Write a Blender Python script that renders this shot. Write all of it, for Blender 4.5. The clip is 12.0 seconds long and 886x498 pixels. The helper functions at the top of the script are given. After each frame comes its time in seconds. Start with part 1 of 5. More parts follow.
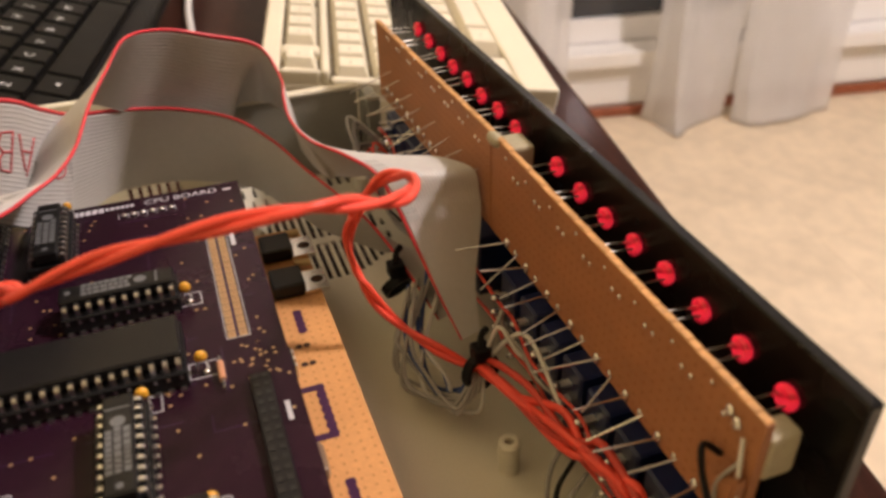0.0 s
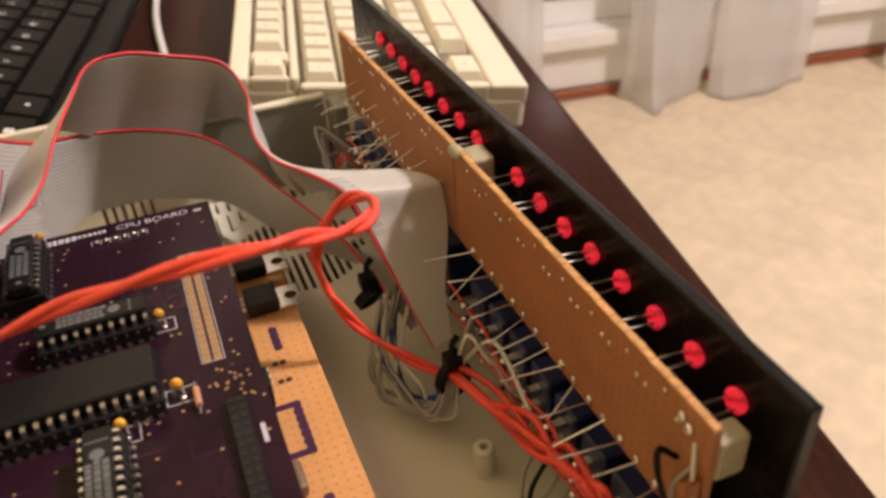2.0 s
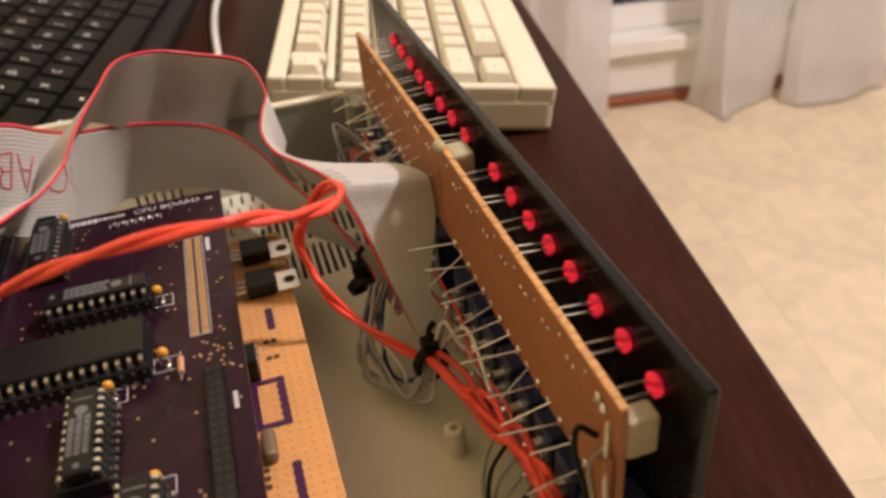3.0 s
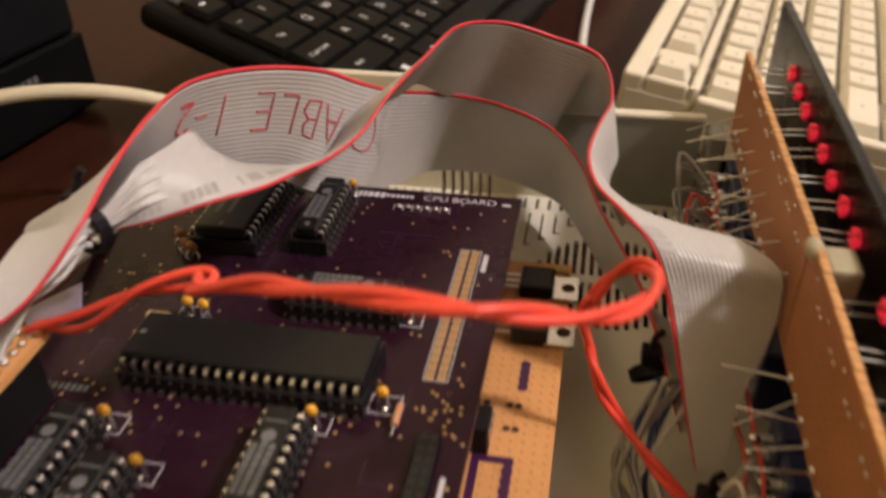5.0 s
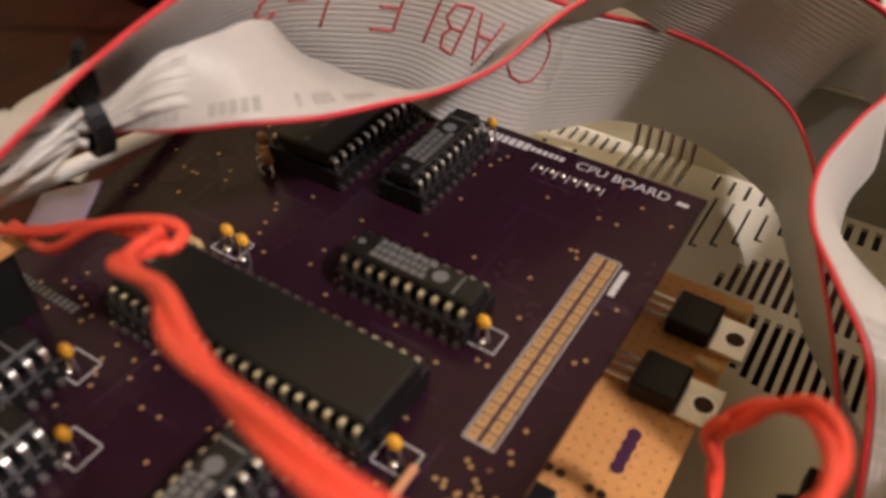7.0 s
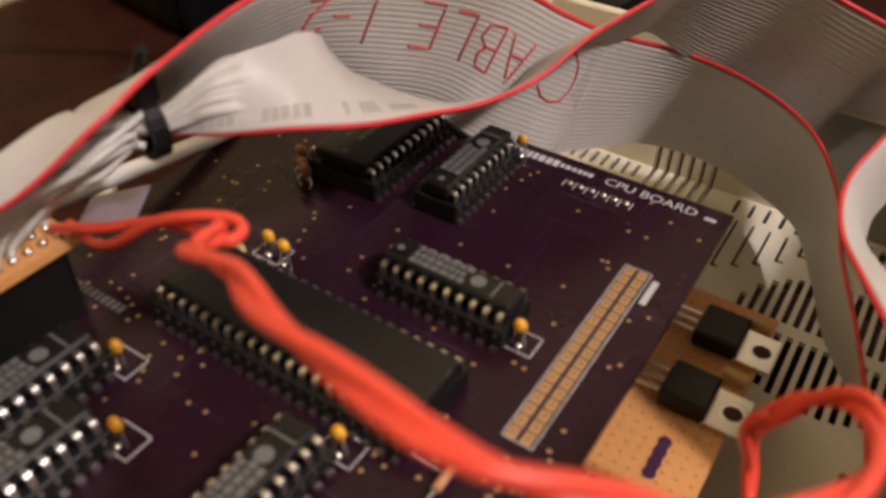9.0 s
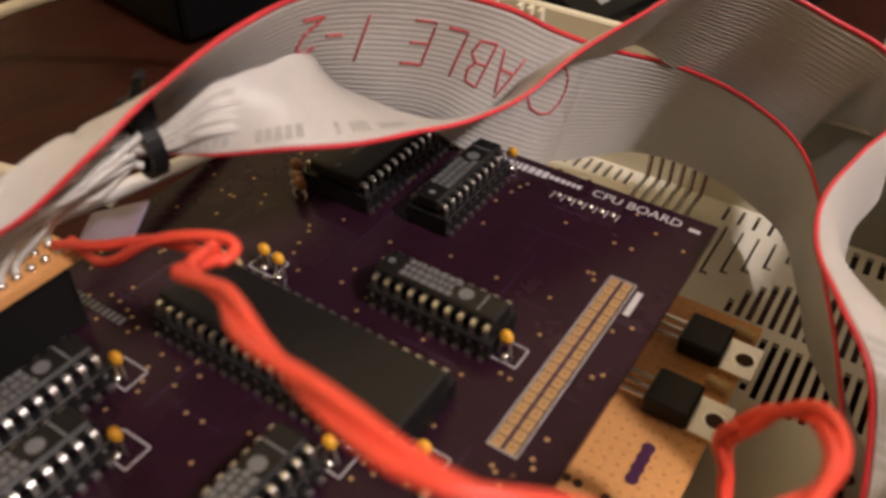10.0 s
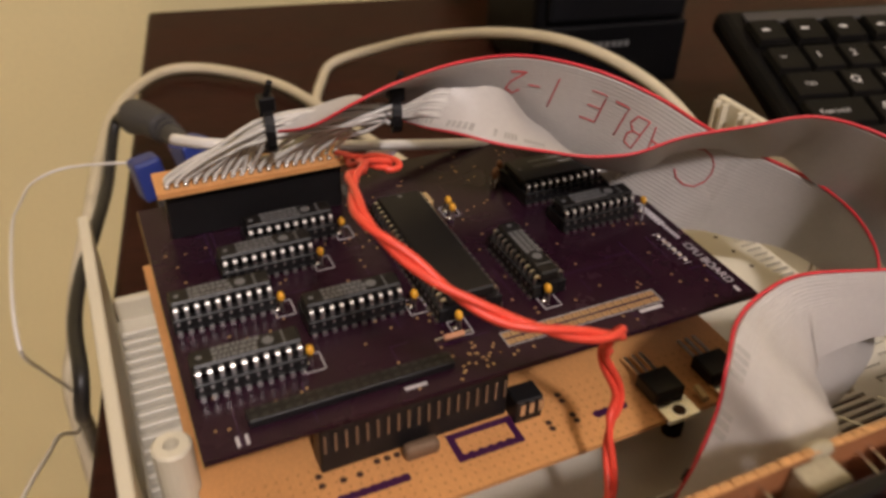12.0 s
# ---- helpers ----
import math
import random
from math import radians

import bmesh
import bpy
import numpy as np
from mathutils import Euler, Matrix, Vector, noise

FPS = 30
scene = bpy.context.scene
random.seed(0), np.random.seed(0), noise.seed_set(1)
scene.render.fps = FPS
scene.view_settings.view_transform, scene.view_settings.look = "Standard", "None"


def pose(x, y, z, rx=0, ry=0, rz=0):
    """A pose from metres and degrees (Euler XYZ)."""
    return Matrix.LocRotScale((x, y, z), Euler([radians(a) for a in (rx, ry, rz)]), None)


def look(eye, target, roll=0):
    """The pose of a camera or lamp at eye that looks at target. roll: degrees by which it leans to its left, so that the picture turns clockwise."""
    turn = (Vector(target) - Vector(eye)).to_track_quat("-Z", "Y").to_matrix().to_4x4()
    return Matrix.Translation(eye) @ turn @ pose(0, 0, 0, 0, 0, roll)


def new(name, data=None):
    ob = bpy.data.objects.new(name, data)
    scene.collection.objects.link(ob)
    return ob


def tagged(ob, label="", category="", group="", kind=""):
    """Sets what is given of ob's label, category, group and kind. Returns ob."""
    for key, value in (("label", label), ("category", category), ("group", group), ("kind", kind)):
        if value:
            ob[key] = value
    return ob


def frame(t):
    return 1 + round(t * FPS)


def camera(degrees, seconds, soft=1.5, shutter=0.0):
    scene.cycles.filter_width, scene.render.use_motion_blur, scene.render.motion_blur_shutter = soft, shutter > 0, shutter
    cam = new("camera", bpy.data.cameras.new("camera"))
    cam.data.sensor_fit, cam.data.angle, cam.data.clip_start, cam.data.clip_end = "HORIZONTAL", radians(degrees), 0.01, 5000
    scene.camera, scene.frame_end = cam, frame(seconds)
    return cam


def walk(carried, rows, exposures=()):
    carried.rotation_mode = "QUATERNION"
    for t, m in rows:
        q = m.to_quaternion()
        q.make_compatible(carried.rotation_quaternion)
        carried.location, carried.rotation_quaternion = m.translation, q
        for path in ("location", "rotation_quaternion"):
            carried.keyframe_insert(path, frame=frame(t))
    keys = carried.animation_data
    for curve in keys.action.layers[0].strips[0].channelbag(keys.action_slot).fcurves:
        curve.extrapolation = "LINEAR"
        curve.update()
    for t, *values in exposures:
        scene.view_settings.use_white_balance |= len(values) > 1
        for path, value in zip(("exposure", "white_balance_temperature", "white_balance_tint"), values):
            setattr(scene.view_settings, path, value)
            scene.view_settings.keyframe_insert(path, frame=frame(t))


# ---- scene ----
cam = camera(57.8, 12.0, soft=3.0, shutter=0.5)
# a small phone lens, focused on the boards
cam.data.dof.use_dof, cam.data.dof.focus_distance, cam.data.dof.aperture_fstop = True, 0.21, 20.0
PATH = [
    (0, (-0.011, -0.216, 0.185), (0.529, 1.348, -0.94), -1.4),
    (0.5, (-0.013, -0.215, 0.187), (0.594, 1.308, -0.957), -2.0),
    (1, (-0.018, -0.217, 0.19), (0.584, 1.314, -0.947), -2.8),
    (1.5, (-0.019, -0.218, 0.189), (0.575, 1.318, -0.945), -3.2),
    (2, (-0.006, -0.218, 0.193), (0.555, 1.315, -0.962), -3.7),
    (2.5, (-0.004, -0.222, 0.192), (0.517, 1.321, -0.97), -3.7),
    (2.7, (0.002, -0.227, 0.195), (0.48, 1.335, -0.958), -4.6),
    (4.3, (0.032, -0.264, 0.195), (-0.079, 1.391, -0.924), -2.2),
    (4.5, (0.024, -0.234, 0.193), (-0.191, 1.397, -0.944), -2.0),
    (5, (0.017, -0.186, 0.185), (-0.321, 1.413, -0.967), -1.7),
    (5.5, (0.014, -0.145, 0.181), (-0.486, 1.406, -0.978), -1.5),
    (6, (0.021, -0.138, 0.172), (-0.713, 1.23, -1.088), -1.7),
    (6.5, (0.021, -0.13, 0.168), (-0.745, 1.128, -1.185), 0.6),
    (8.5, (0.017, -0.138, 0.168), (-0.787, 1.145, -1.137), 1.5),
    (9, (0.019, -0.139, 0.167), (-0.797, 1.156, -1.121), 1.5),
    (9.5, (0.017, -0.139, 0.168), (-0.778, 1.15, -1.139), 2.1),
    (10, (0.022, -0.139, 0.172), (-0.8, 1.147, -1.12), 1.1),
    (10.5, (0.025, -0.133, 0.171), (-0.811, 1.164, -1.101), 0.7),
    (11, (0.032, -0.145, 0.174), (-1.059, 0.96, -1.087), -0.6),
    (11.5, (0.077, -0.151, 0.187), (-1.291, 0.716, -0.987), 1.1),
    (12, (0.118, -0.15, 0.202), (-1.357, 0.549, -0.953), 1.8),
]
walk(cam, [(t, look(eye, target, roll)) for t, eye, target, roll in PATH],
     exposures=[(0, -0.10), (2.5, -0.09), (4.5, -0.26), (6, -0.36), (10.5, -0.36), (11, -0.56), (11.5, -0.74), (12, -0.66)])
# ---- settings ----
LAMP_AT, LAMP_Z, LAMP_W = (0.04, 1.35), 1.60, 152.0
WRITE_SIDE = -1
KB_BLACK_AT, KB_BLACK_TILT, KB_BLACK_YAW = (-0.1037, 0.1806, 0.0481), 16.4, 77.5
KB_CREAM_AT, KB_CREAM_TILT, KB_CREAM_YAW = (0.028, 0.170, 0.034), 7.0, 78.0

# ---- light and world ----
world = bpy.data.worlds.new("night_room")
scene.world = world
world.use_nodes = True
world.node_tree.nodes["Background"].inputs[0].default_value = (0.006, 0.008, 0.014, 1)
world.node_tree.nodes["Background"].inputs[1].default_value = 1.0

# room axes: the desk and the walls stand turned by ten degrees against the case
YAW = math.radians(10)
AX = Vector((math.sin(YAW), math.cos(YAW), 0))     # along the desk's front edge
AC = Vector((math.cos(YAW), -math.sin(YAW), 0))    # across the desk, towards the sitter
DESK_Z, FLOOR_Z, CEIL_Z = -0.006, -0.756, 1.70


def room(u, v, z):
    return AX * u + AC * v + Vector((0, 0, z))


ROOM = Matrix(((AC.x, AX.x, 0, 0), (AC.y, AX.y, 0, 0), (0, 0, 1, 0), (0, 0, 0, 1)))  # local x = across, y = along


def globe_lamp(name, place, radius, watts, colour):
    data = bpy.data.lights.new(name, "POINT")
    data.shadow_soft_size, data.energy, data.color = radius, watts, colour
    ob = new(name, data)
    ob.matrix_world = Matrix.Translation(place)
    return ob


# ---- materials ----
def mat(name, colour, rough=0.5, metal=0.0, vary=0.12, fine=900.0, coarse=40.0, bump=0.0, bump_scale=1500.0,
        spec=0.5, trans=0.0, sub=0.0, stretch=None, coat=0.0, random_tint=0.0, alpha=1.0):
    m = bpy.data.materials.new(name)
    m.use_nodes = True
    nt = m.node_tree
    b = nt.nodes["Principled BSDF"]
    tc = nt.nodes.new("ShaderNodeTexCoord")
    src = tc.outputs["Object"]
    if stretch:
        mp = nt.nodes.new("ShaderNodeMapping")
        mp.inputs["Scale"].default_value = stretch
        nt.links.new(src, mp.inputs[0])
        src = mp.outputs[0]
    n1, n2 = nt.nodes.new("ShaderNodeTexNoise"), nt.nodes.new("ShaderNodeTexNoise")
    n1.inputs["Scale"].default_value, n2.inputs["Scale"].default_value = fine, coarse
    n1.inputs["Detail"].default_value, n2.inputs["Detail"].default_value = 3, 4
    nt.links.new(src, n1.inputs[0]), nt.links.new(src, n2.inputs[0])
    add = nt.nodes.new("ShaderNodeMath")
    add.operation = "ADD"
    nt.links.new(n1.outputs[0], add.inputs[0]), nt.links.new(n2.outputs[0], add.inputs[1])
    last = add.outputs[0]
    if random_tint:
        info = nt.nodes.new("ShaderNodeObjectInfo")
        ma = nt.nodes.new("ShaderNodeMath")
        ma.operation = "MULTIPLY_ADD"
        ma.inputs[1].default_value = random_tint
        nt.links.new(info.outputs["Random"], ma.inputs[0]), nt.links.new(last, ma.inputs[2])
        last = ma.outputs[0]
    ramp = nt.nodes.new("ShaderNodeMapRange")
    ramp.inputs[1].default_value, ramp.inputs[2].default_value = 0.55, 1.45 + random_tint
    ramp.inputs[3].default_value, ramp.inputs[4].default_value = 1 - vary, 1 + vary
    nt.links.new(last, ramp.inputs[0])
    mul = nt.nodes.new("ShaderNodeVectorMath")
    mul.operation = "SCALE"
    mul.inputs[0].default_value = colour
    nt.links.new(ramp.outputs[0], mul.inputs["Scale"])
    nt.links.new(mul.outputs[0], b.inputs["Base Color"])
    rr = nt.nodes.new("ShaderNodeMapRange")
    rr.inputs[3].default_value, rr.inputs[4].default_value = max(0.02, rough - 0.08), min(1, rough + 0.08)
    nt.links.new(n2.outputs[0], rr.inputs[0])
    nt.links.new(rr.outputs[0], b.inputs["Roughness"])
    b.inputs["Metallic"].default_value = metal
    b.inputs["Specular IOR Level"].default_value = spec
    b.inputs["Transmission Weight"].default_value = trans
    b.inputs["Subsurface Weight"].default_value = sub
    b.inputs["Subsurface Radius"].default_value = (0.004, 0.002, 0.001)
    b.inputs["Coat Weight"].default_value = coat
    b.inputs["Alpha"].default_value = alpha
    if bump:
        n3 = nt.nodes.new("ShaderNodeTexNoise")
        n3.inputs["Scale"].default_value = bump_scale
        n3.inputs["Detail"].default_value = 2
        nt.links.new(src, n3.inputs[0])
        bp = nt.nodes.new("ShaderNodeBump")
        bp.inputs["Strength"].default_value = bump
        bp.inputs["Distance"].default_value = 0.3 / bump_scale
        nt.links.new(n3.outputs[0], bp.inputs["Height"])
        nt.links.new(bp.outputs[0], b.inputs["Normal"])
    return m


WOOD = mat("dark_stained_wood", (0.031, 0.0098, 0.0060), 0.40, spec=0.03, vary=0.5, fine=60, coarse=9, stretch=(6, 1, 1), bump=0.12, bump_scale=300, coat=0.06)
WOOD.node_tree.nodes["Principled BSDF"].inputs["Coat Roughness"].default_value = 0.13
PCB = mat("purple_solder_mask", (0.0195, 0.0056, 0.0122), 0.26, spec=0.18, vary=0.2, fine=300, coarse=60, bump=0.05, bump_scale=500)
FR4_EDGE = mat("bare_board_edge", (0.45, 0.30, 0.09), 0.55)
FR4_DIM = mat("dull_contact", (0.20, 0.13, 0.08), 0.55, metal=0.3)
PERF = mat("perfboard_tan", (0.62, 0.30, 0.105), 0.5, vary=0.18, fine=1200, coarse=50, bump=0.15, bump_scale=1500)
PERF_BROWN = mat("phenolic_brown", (0.330, 0.132, 0.050), 0.62, vary=0.22, fine=1500, coarse=60, bump=0.25, bump_scale=1800, stretch=(1, 1, 2))
PERF_EDGE = mat("phenolic_cut_edge", (0.50, 0.26, 0.095), 0.75, vary=0.4, fine=1500, coarse=250, bump=0.6, bump_scale=1200)
HOLE_TAN = mat("hole_tan", (0.42, 0.20, 0.065), 0.9)
HOLE_SOFT = mat("hole_brown", (0.27, 0.108, 0.042), 0.9)
HOLE = mat("hole_dark", (0.05, 0.02, 0.01), 0.9)
PURPLE_INK = mat("purple_trace", (0.045, 0.006, 0.045), 0.4)
TRACE = mat("raised_trace", (0.032, 0.010, 0.040), 0.25)
SILK = mat("silkscreen_white", (0.50, 0.48, 0.50), 0.6)
CHIP = mat("chip_epoxy", (0.009, 0.0083, 0.008), 0.42, spec=0.3, vary=0.2, bump=0.2, bump_scale=3000)
CHIP_INK = mat("chip_print", (0.13, 0.13, 0.13), 0.6, vary=0.3, fine=2500)
SOCKET = mat("socket_plastic", (0.008, 0.0075, 0.008), 0.45, spec=0.3)
TIN = mat("tinned_leg", (0.80, 0.79, 0.77), 0.30, metal=1.0, vary=0.15)
SOLDER = mat("solder", (0.72, 0.70, 0.66), 0.24, metal=1.0, vary=0.1)
GOLD = mat("gold_pad", (0.46, 0.29, 0.14), 0.42, metal=0.45, vary=0.15)
STEEL = mat("bare_wire", (0.75, 0.73, 0.70), 0.22, metal=1.0)
CAP = mat("ceramic_yellow", (0.72, 0.36, 0.03), 0.35, vary=0.12, sub=0.1)
DISC_BROWN = mat("brown_ceramic", (0.24, 0.10, 0.035), 0.4, vary=0.2)
CRYSTAL = mat("tan_resonator", (0.52, 0.36, 0.17), 0.4)
RESIST = mat("pinkish_resistor", (0.50, 0.24, 0.13), 0.45)
ABS_CREAM = mat("cream_plastic", (0.66, 0.61, 0.47), 0.5, vary=0.06, fine=1500, coarse=15, bump=0.1, bump_scale=2500)
ABS_GREY = mat("warm_grey_plastic", (0.69, 0.65, 0.53), 0.5, vary=0.07, fine=1500, coarse=15, bump=0.1, bump_scale=2500)
PLATE_GREY = mat("grey_green_plate", (0.27, 0.26, 0.21), 0.45, vary=0.08, coarse=25)
ACRYLIC = mat("black_panel", (0.006, 0.0055, 0.0055), 0.26, spec=0.2, vary=0.3, coarse=60, bump=0.06, bump_scale=200)
LED_RED = mat("red_lens", (0.62, 0.010, 0.018), 0.16, vary=0.3, fine=500, coarse=250, sub=0.3, random_tint=0.5)
LED_RED.node_tree.nodes["Principled BSDF"].inputs["Emission Color"].default_value = (1.0, 0.03, 0.06, 1)   # the lamps are lit
led_nodes = LED_RED.node_tree
facet, level = led_nodes.nodes.new("ShaderNodeTexNoise"), led_nodes.nodes.new("ShaderNodeMapRange")   # uneven glow inside the lens
facet.inputs["Scale"].default_value = 420
level.inputs[1].default_value, level.inputs[2].default_value = 0.35, 0.70
level.inputs[3].default_value, level.inputs[4].default_value = 0.04, 0.85
led_nodes.links.new(led_nodes.nodes["Texture Coordinate"].outputs["Object"], facet.inputs[0])
led_nodes.links.new(facet.outputs[0], level.inputs[0])
led_nodes.links.new(level.outputs[0], led_nodes.nodes["Principled BSDF"].inputs["Emission Strength"])
SPACER = mat("pale_spacer", (0.36, 0.315, 0.21), 0.6, vary=0.14, coarse=150, bump=0.2, bump_scale=900)
SWITCH_BLUE = mat("switch_blue", (0.004, 0.010, 0.055), 0.4)
RIBBON = mat("ribbon_grey", (0.55, 0.525, 0.49), 0.30, vary=0.06, fine=600, coarse=30)
RIBBON_RED = mat("ribbon_red_edge", (0.60, 0.032, 0.045), 0.4, vary=0.1)
MARKER = mat("red_marker", (0.46, 0.06, 0.065), 0.6, vary=0.3, fine=700)
GREY_INK = mat("faint_grey_print", (0.40, 0.38, 0.35), 0.6, vary=0.3, fine=1500)
WIRE_ORANGE = mat("orange_red_wire", (0.80, 0.074, 0.042), 0.40, vary=0.08, bump=0.05)
WIRE_WHITE = mat("white_wire", (0.60, 0.58, 0.53), 0.4, vary=0.1)
WIRE_GREY = mat("grey_wire", (0.33, 0.31, 0.28), 0.45)
WIRE_BLUE = mat("blue_wire", (0.03, 0.07, 0.22), 0.45)
WIRE_RED = mat("red_wire", (0.55, 0.05, 0.03), 0.42)
BLACK_NYLON = mat("black_nylon", (0.007, 0.0065, 0.007), 0.45, spec=0.15)
CABLE_CREAM = mat("cream_cable", (0.60, 0.53, 0.37), 0.45, vary=0.06)
CABLE_WHITE = mat("white_cable", (0.74, 0.72, 0.68), 0.4, vary=0.04)
CABLE_BLACK = mat("black_cable", (0.012, 0.011, 0.011), 0.45)
PLUG_GREY = mat("dark_grey_rubber", (0.045, 0.043, 0.045), 0.6)
PLUG_BLUE = mat("blue_plug", (0.018, 0.036, 0.20), 0.4)
LILAC = mat("lilac_tag", (0.22, 0.175, 0.255), 0.4, sub=0.1)
KEY_BLACK = mat("black_key", (0.006, 0.0055, 0.005), 0.5, spec=0.08, vary=0.15, bump=0.2, bump_scale=3000)
KB_BLACK = mat("black_keyboard_shell", (0.005, 0.0045, 0.0045), 0.45, vary=0.2, spec=0.08)
LEGEND = mat("white_legend", (0.75, 0.75, 0.75), 0.6)
KEY_CREAM = mat("cream_key", (0.74, 0.68, 0.53), 0.5, vary=0.05, bump=0.08, bump_scale=2500)
KB_CREAM = mat("cream_keyboard_shell", (0.72, 0.66, 0.51), 0.5, vary=0.05, coarse=20, bump=0.08, bump_scale=2500)
KB_WELL = mat("key_well_brown", (0.20, 0.17, 0.12), 0.7)
LEGEND_DIM = mat("faded_legend", (0.36, 0.32, 0.25), 0.6)
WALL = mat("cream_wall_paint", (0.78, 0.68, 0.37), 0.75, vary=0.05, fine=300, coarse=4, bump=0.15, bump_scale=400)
WALL_WHITE = mat("white_wall_paint", (0.86, 0.83, 0.78), 0.6, vary=0.05, fine=200, coarse=4, bump=0.1, bump_scale=400)
# unseen ceiling, its colour lowered to hold down the ambient light
CEIL = mat("ceiling_paint", (0.62, 0.58, 0.51), 0.8, vary=0.04, coarse=3)
# for the two unseen walls: darkened so less light bounces into the shadows
UNSEEN_WALL = mat("unseen_wall_dim", (0.42, 0.35, 0.24), 0.75, vary=0.05, fine=300, coarse=4, bump=0.15, bump_scale=400)
TRIM = mat("white_trim", (0.88, 0.86, 0.83), 0.4, vary=0.04, coarse=8)
BASEB = mat("reddish_wood", (0.30, 0.085, 0.035), 0.45, vary=0.3, fine=80, coarse=12)
TILE = mat("beige_vinyl", (0.74, 0.615, 0.445), 0.42, vary=0.20, fine=24, coarse=5, bump=0.1, bump_scale=120, random_tint=0.05)
GROUT = mat("beige_joint", (0.70, 0.58, 0.415), 0.55, vary=0.2, fine=22, coarse=8)
SHEER = mat("sheer_white", (0.97, 0.96, 0.95), 0.8, vary=0.03, fine=900, coarse=20, alpha=0.72)
GLASS_NIGHT = mat("night_glass", (0.02, 0.025, 0.035), 0.04, spec=0.8)
BOX_BLACK = mat("black_satin_box", (0.0035, 0.0035, 0.004), 0.5, spec=0.12, vary=0.2)
GRILLE = mat("dark_cloth", (0.005, 0.005, 0.006), 0.9, spec=0.1, vary=0.3, fine=2500, bump=0.4, bump_scale=2500)


def let_through(m, share):
    """A share of the light that falls on one side comes out on the other."""
    nt = m.node_tree
    b, out = nt.nodes["Principled BSDF"], nt.nodes["Material Output"]
    tr, mix = nt.nodes.new("ShaderNodeBsdfTranslucent"), nt.nodes.new("ShaderNodeMixShader")
    nt.links.new(b.inputs["Base Color"].links[0].from_socket, tr.inputs["Color"])
    mix.inputs[0].default_value = share
    nt.links.new(b.outputs[0], mix.inputs[1]), nt.links.new(tr.outputs[0], mix.inputs[2])
    nt.links.new(mix.outputs[0], out.inputs["Surface"])


let_through(RIBBON, 0.10)
let_through(SHEER, 0.30)


# ---- mesh helpers ----
def link_mesh(name, bm, material, smooth=False):
    me = bpy.data.meshes.new(name)
    bm.to_mesh(me)
    bm.free()
    me.materials.append(material)
    if smooth:
        for p in me.polygons:
            p.use_smooth = True
    return new(name, me)


def thing(name, at, label, category, group="", kind=""):
    ob = new(name)
    ob.empty_display_size = 0.01
    ob.matrix_basis = at if isinstance(at, Matrix) else Matrix.Translation(at)
    return tagged(ob, label, category, group, kind)


def part(name, bm, material, parent, label="", smooth=False, at=None):
    ob = link_mesh(name, bm, material, smooth) if isinstance(bm, bmesh.types.BMesh) else new(name, bm)
    ob.parent = parent
    if at is not None:
        ob.matrix_basis = at
    return tagged(ob, label)


def box(bm, x0, x1, y0, y1, z0, z1, bevel=0.0, seg=1):
    r = bmesh.ops.create_cube(bm, size=1.0)
    for v in r["verts"]:
        v.co = Vector(((x0 + x1) / 2 + v.co.x * (x1 - x0), (y0 + y1) / 2 + v.co.y * (y1 - y0), (z0 + z1) / 2 + v.co.z * (z1 - z0)))
    if bevel:
        es = {e for v in r["verts"] for e in v.link_edges}
        bmesh.ops.bevel(bm, geom=list(es), offset=bevel, segments=seg, affect="EDGES", profile=0.5)
    return bm


def one_box(*a, **k):
    return box(bmesh.new(), *a, **k)


def cyl(bm, p0, p1, r0, r1=None, seg=12):
    p0, p1 = Vector(p0), Vector(p1)
    r1 = r0 if r1 is None else r1
    d = p1 - p0
    m = Matrix.Translation((p0 + p1) / 2) @ d.to_track_quat("Z", "Y").to_matrix().to_4x4()
    bmesh.ops.create_cone(bm, cap_ends=True, segments=seg, radius1=r0, radius2=r1, depth=d.length, matrix=m)
    return bm


def ball(bm, c, r, sx=1, sy=1, sz=1, seg=10):
    bmesh.ops.create_uvsphere(bm, u_segments=seg, v_segments=max(5, seg // 2 + 1), radius=r,
                              matrix=Matrix.Translation(c) @ Matrix.Diagonal((sx, sy, sz, 1)))
    return bm


def spline(points, per=8):
    """Catmull-Rom through the points."""
    P = [Vector(p) for p in points]
    P = [P[0] * 2 - P[1]] + P + [P[-1] * 2 - P[-2]]
    out = []
    for i in range(1, len(P) - 2):
        a, b, c, d = P[i - 1:i + 3]
        for k in range(per):
            t = k / per
            out.append(0.5 * (2 * b + (c - a) * t + (2 * a - 5 * b + 4 * c - d) * t * t + (3 * b - a - 3 * c + d) * t ** 3))
    out.append(P[-2])
    return out


def tube(bm, pts, r, seg=8, twist=0.0, flat=1.0):
    """A round cord along the points; r may be a function of 0..1."""
    n = len(pts)
    rings, up = [], Vector((0, 0, 1))
    for i, p in enumerate(pts):
        d = (pts[min(i + 1, n - 1)] - pts[max(i - 1, 0)]).normalized()
        s = d.cross(up)
        if s.length < 0.05:
            s = d.cross(Vector((1, 0, 0)))
        s.normalize()
        w = s.cross(d).normalized()
        rr = r(i / (n - 1)) if callable(r) else r
        ring = []
        for k in range(seg):
            a = 2 * math.pi * k / seg + twist * i
            ring.append(bm.verts.new(p + s * math.cos(a) * rr + w * math.sin(a) * rr * flat))
        rings.append(ring)
    for a, b in zip(rings, rings[1:]):
        for k in range(seg):
            bm.faces.new((a[k], a[(k + 1) % seg], b[(k + 1) % seg], b[k]))
    bm.faces.new(rings[0][::-1]), bm.faces.new(rings[-1])
    return bm


def cord(points, r, per=8, seg=8, **k):
    return tube(bmesh.new(), spline(points, per), r, seg, **k)


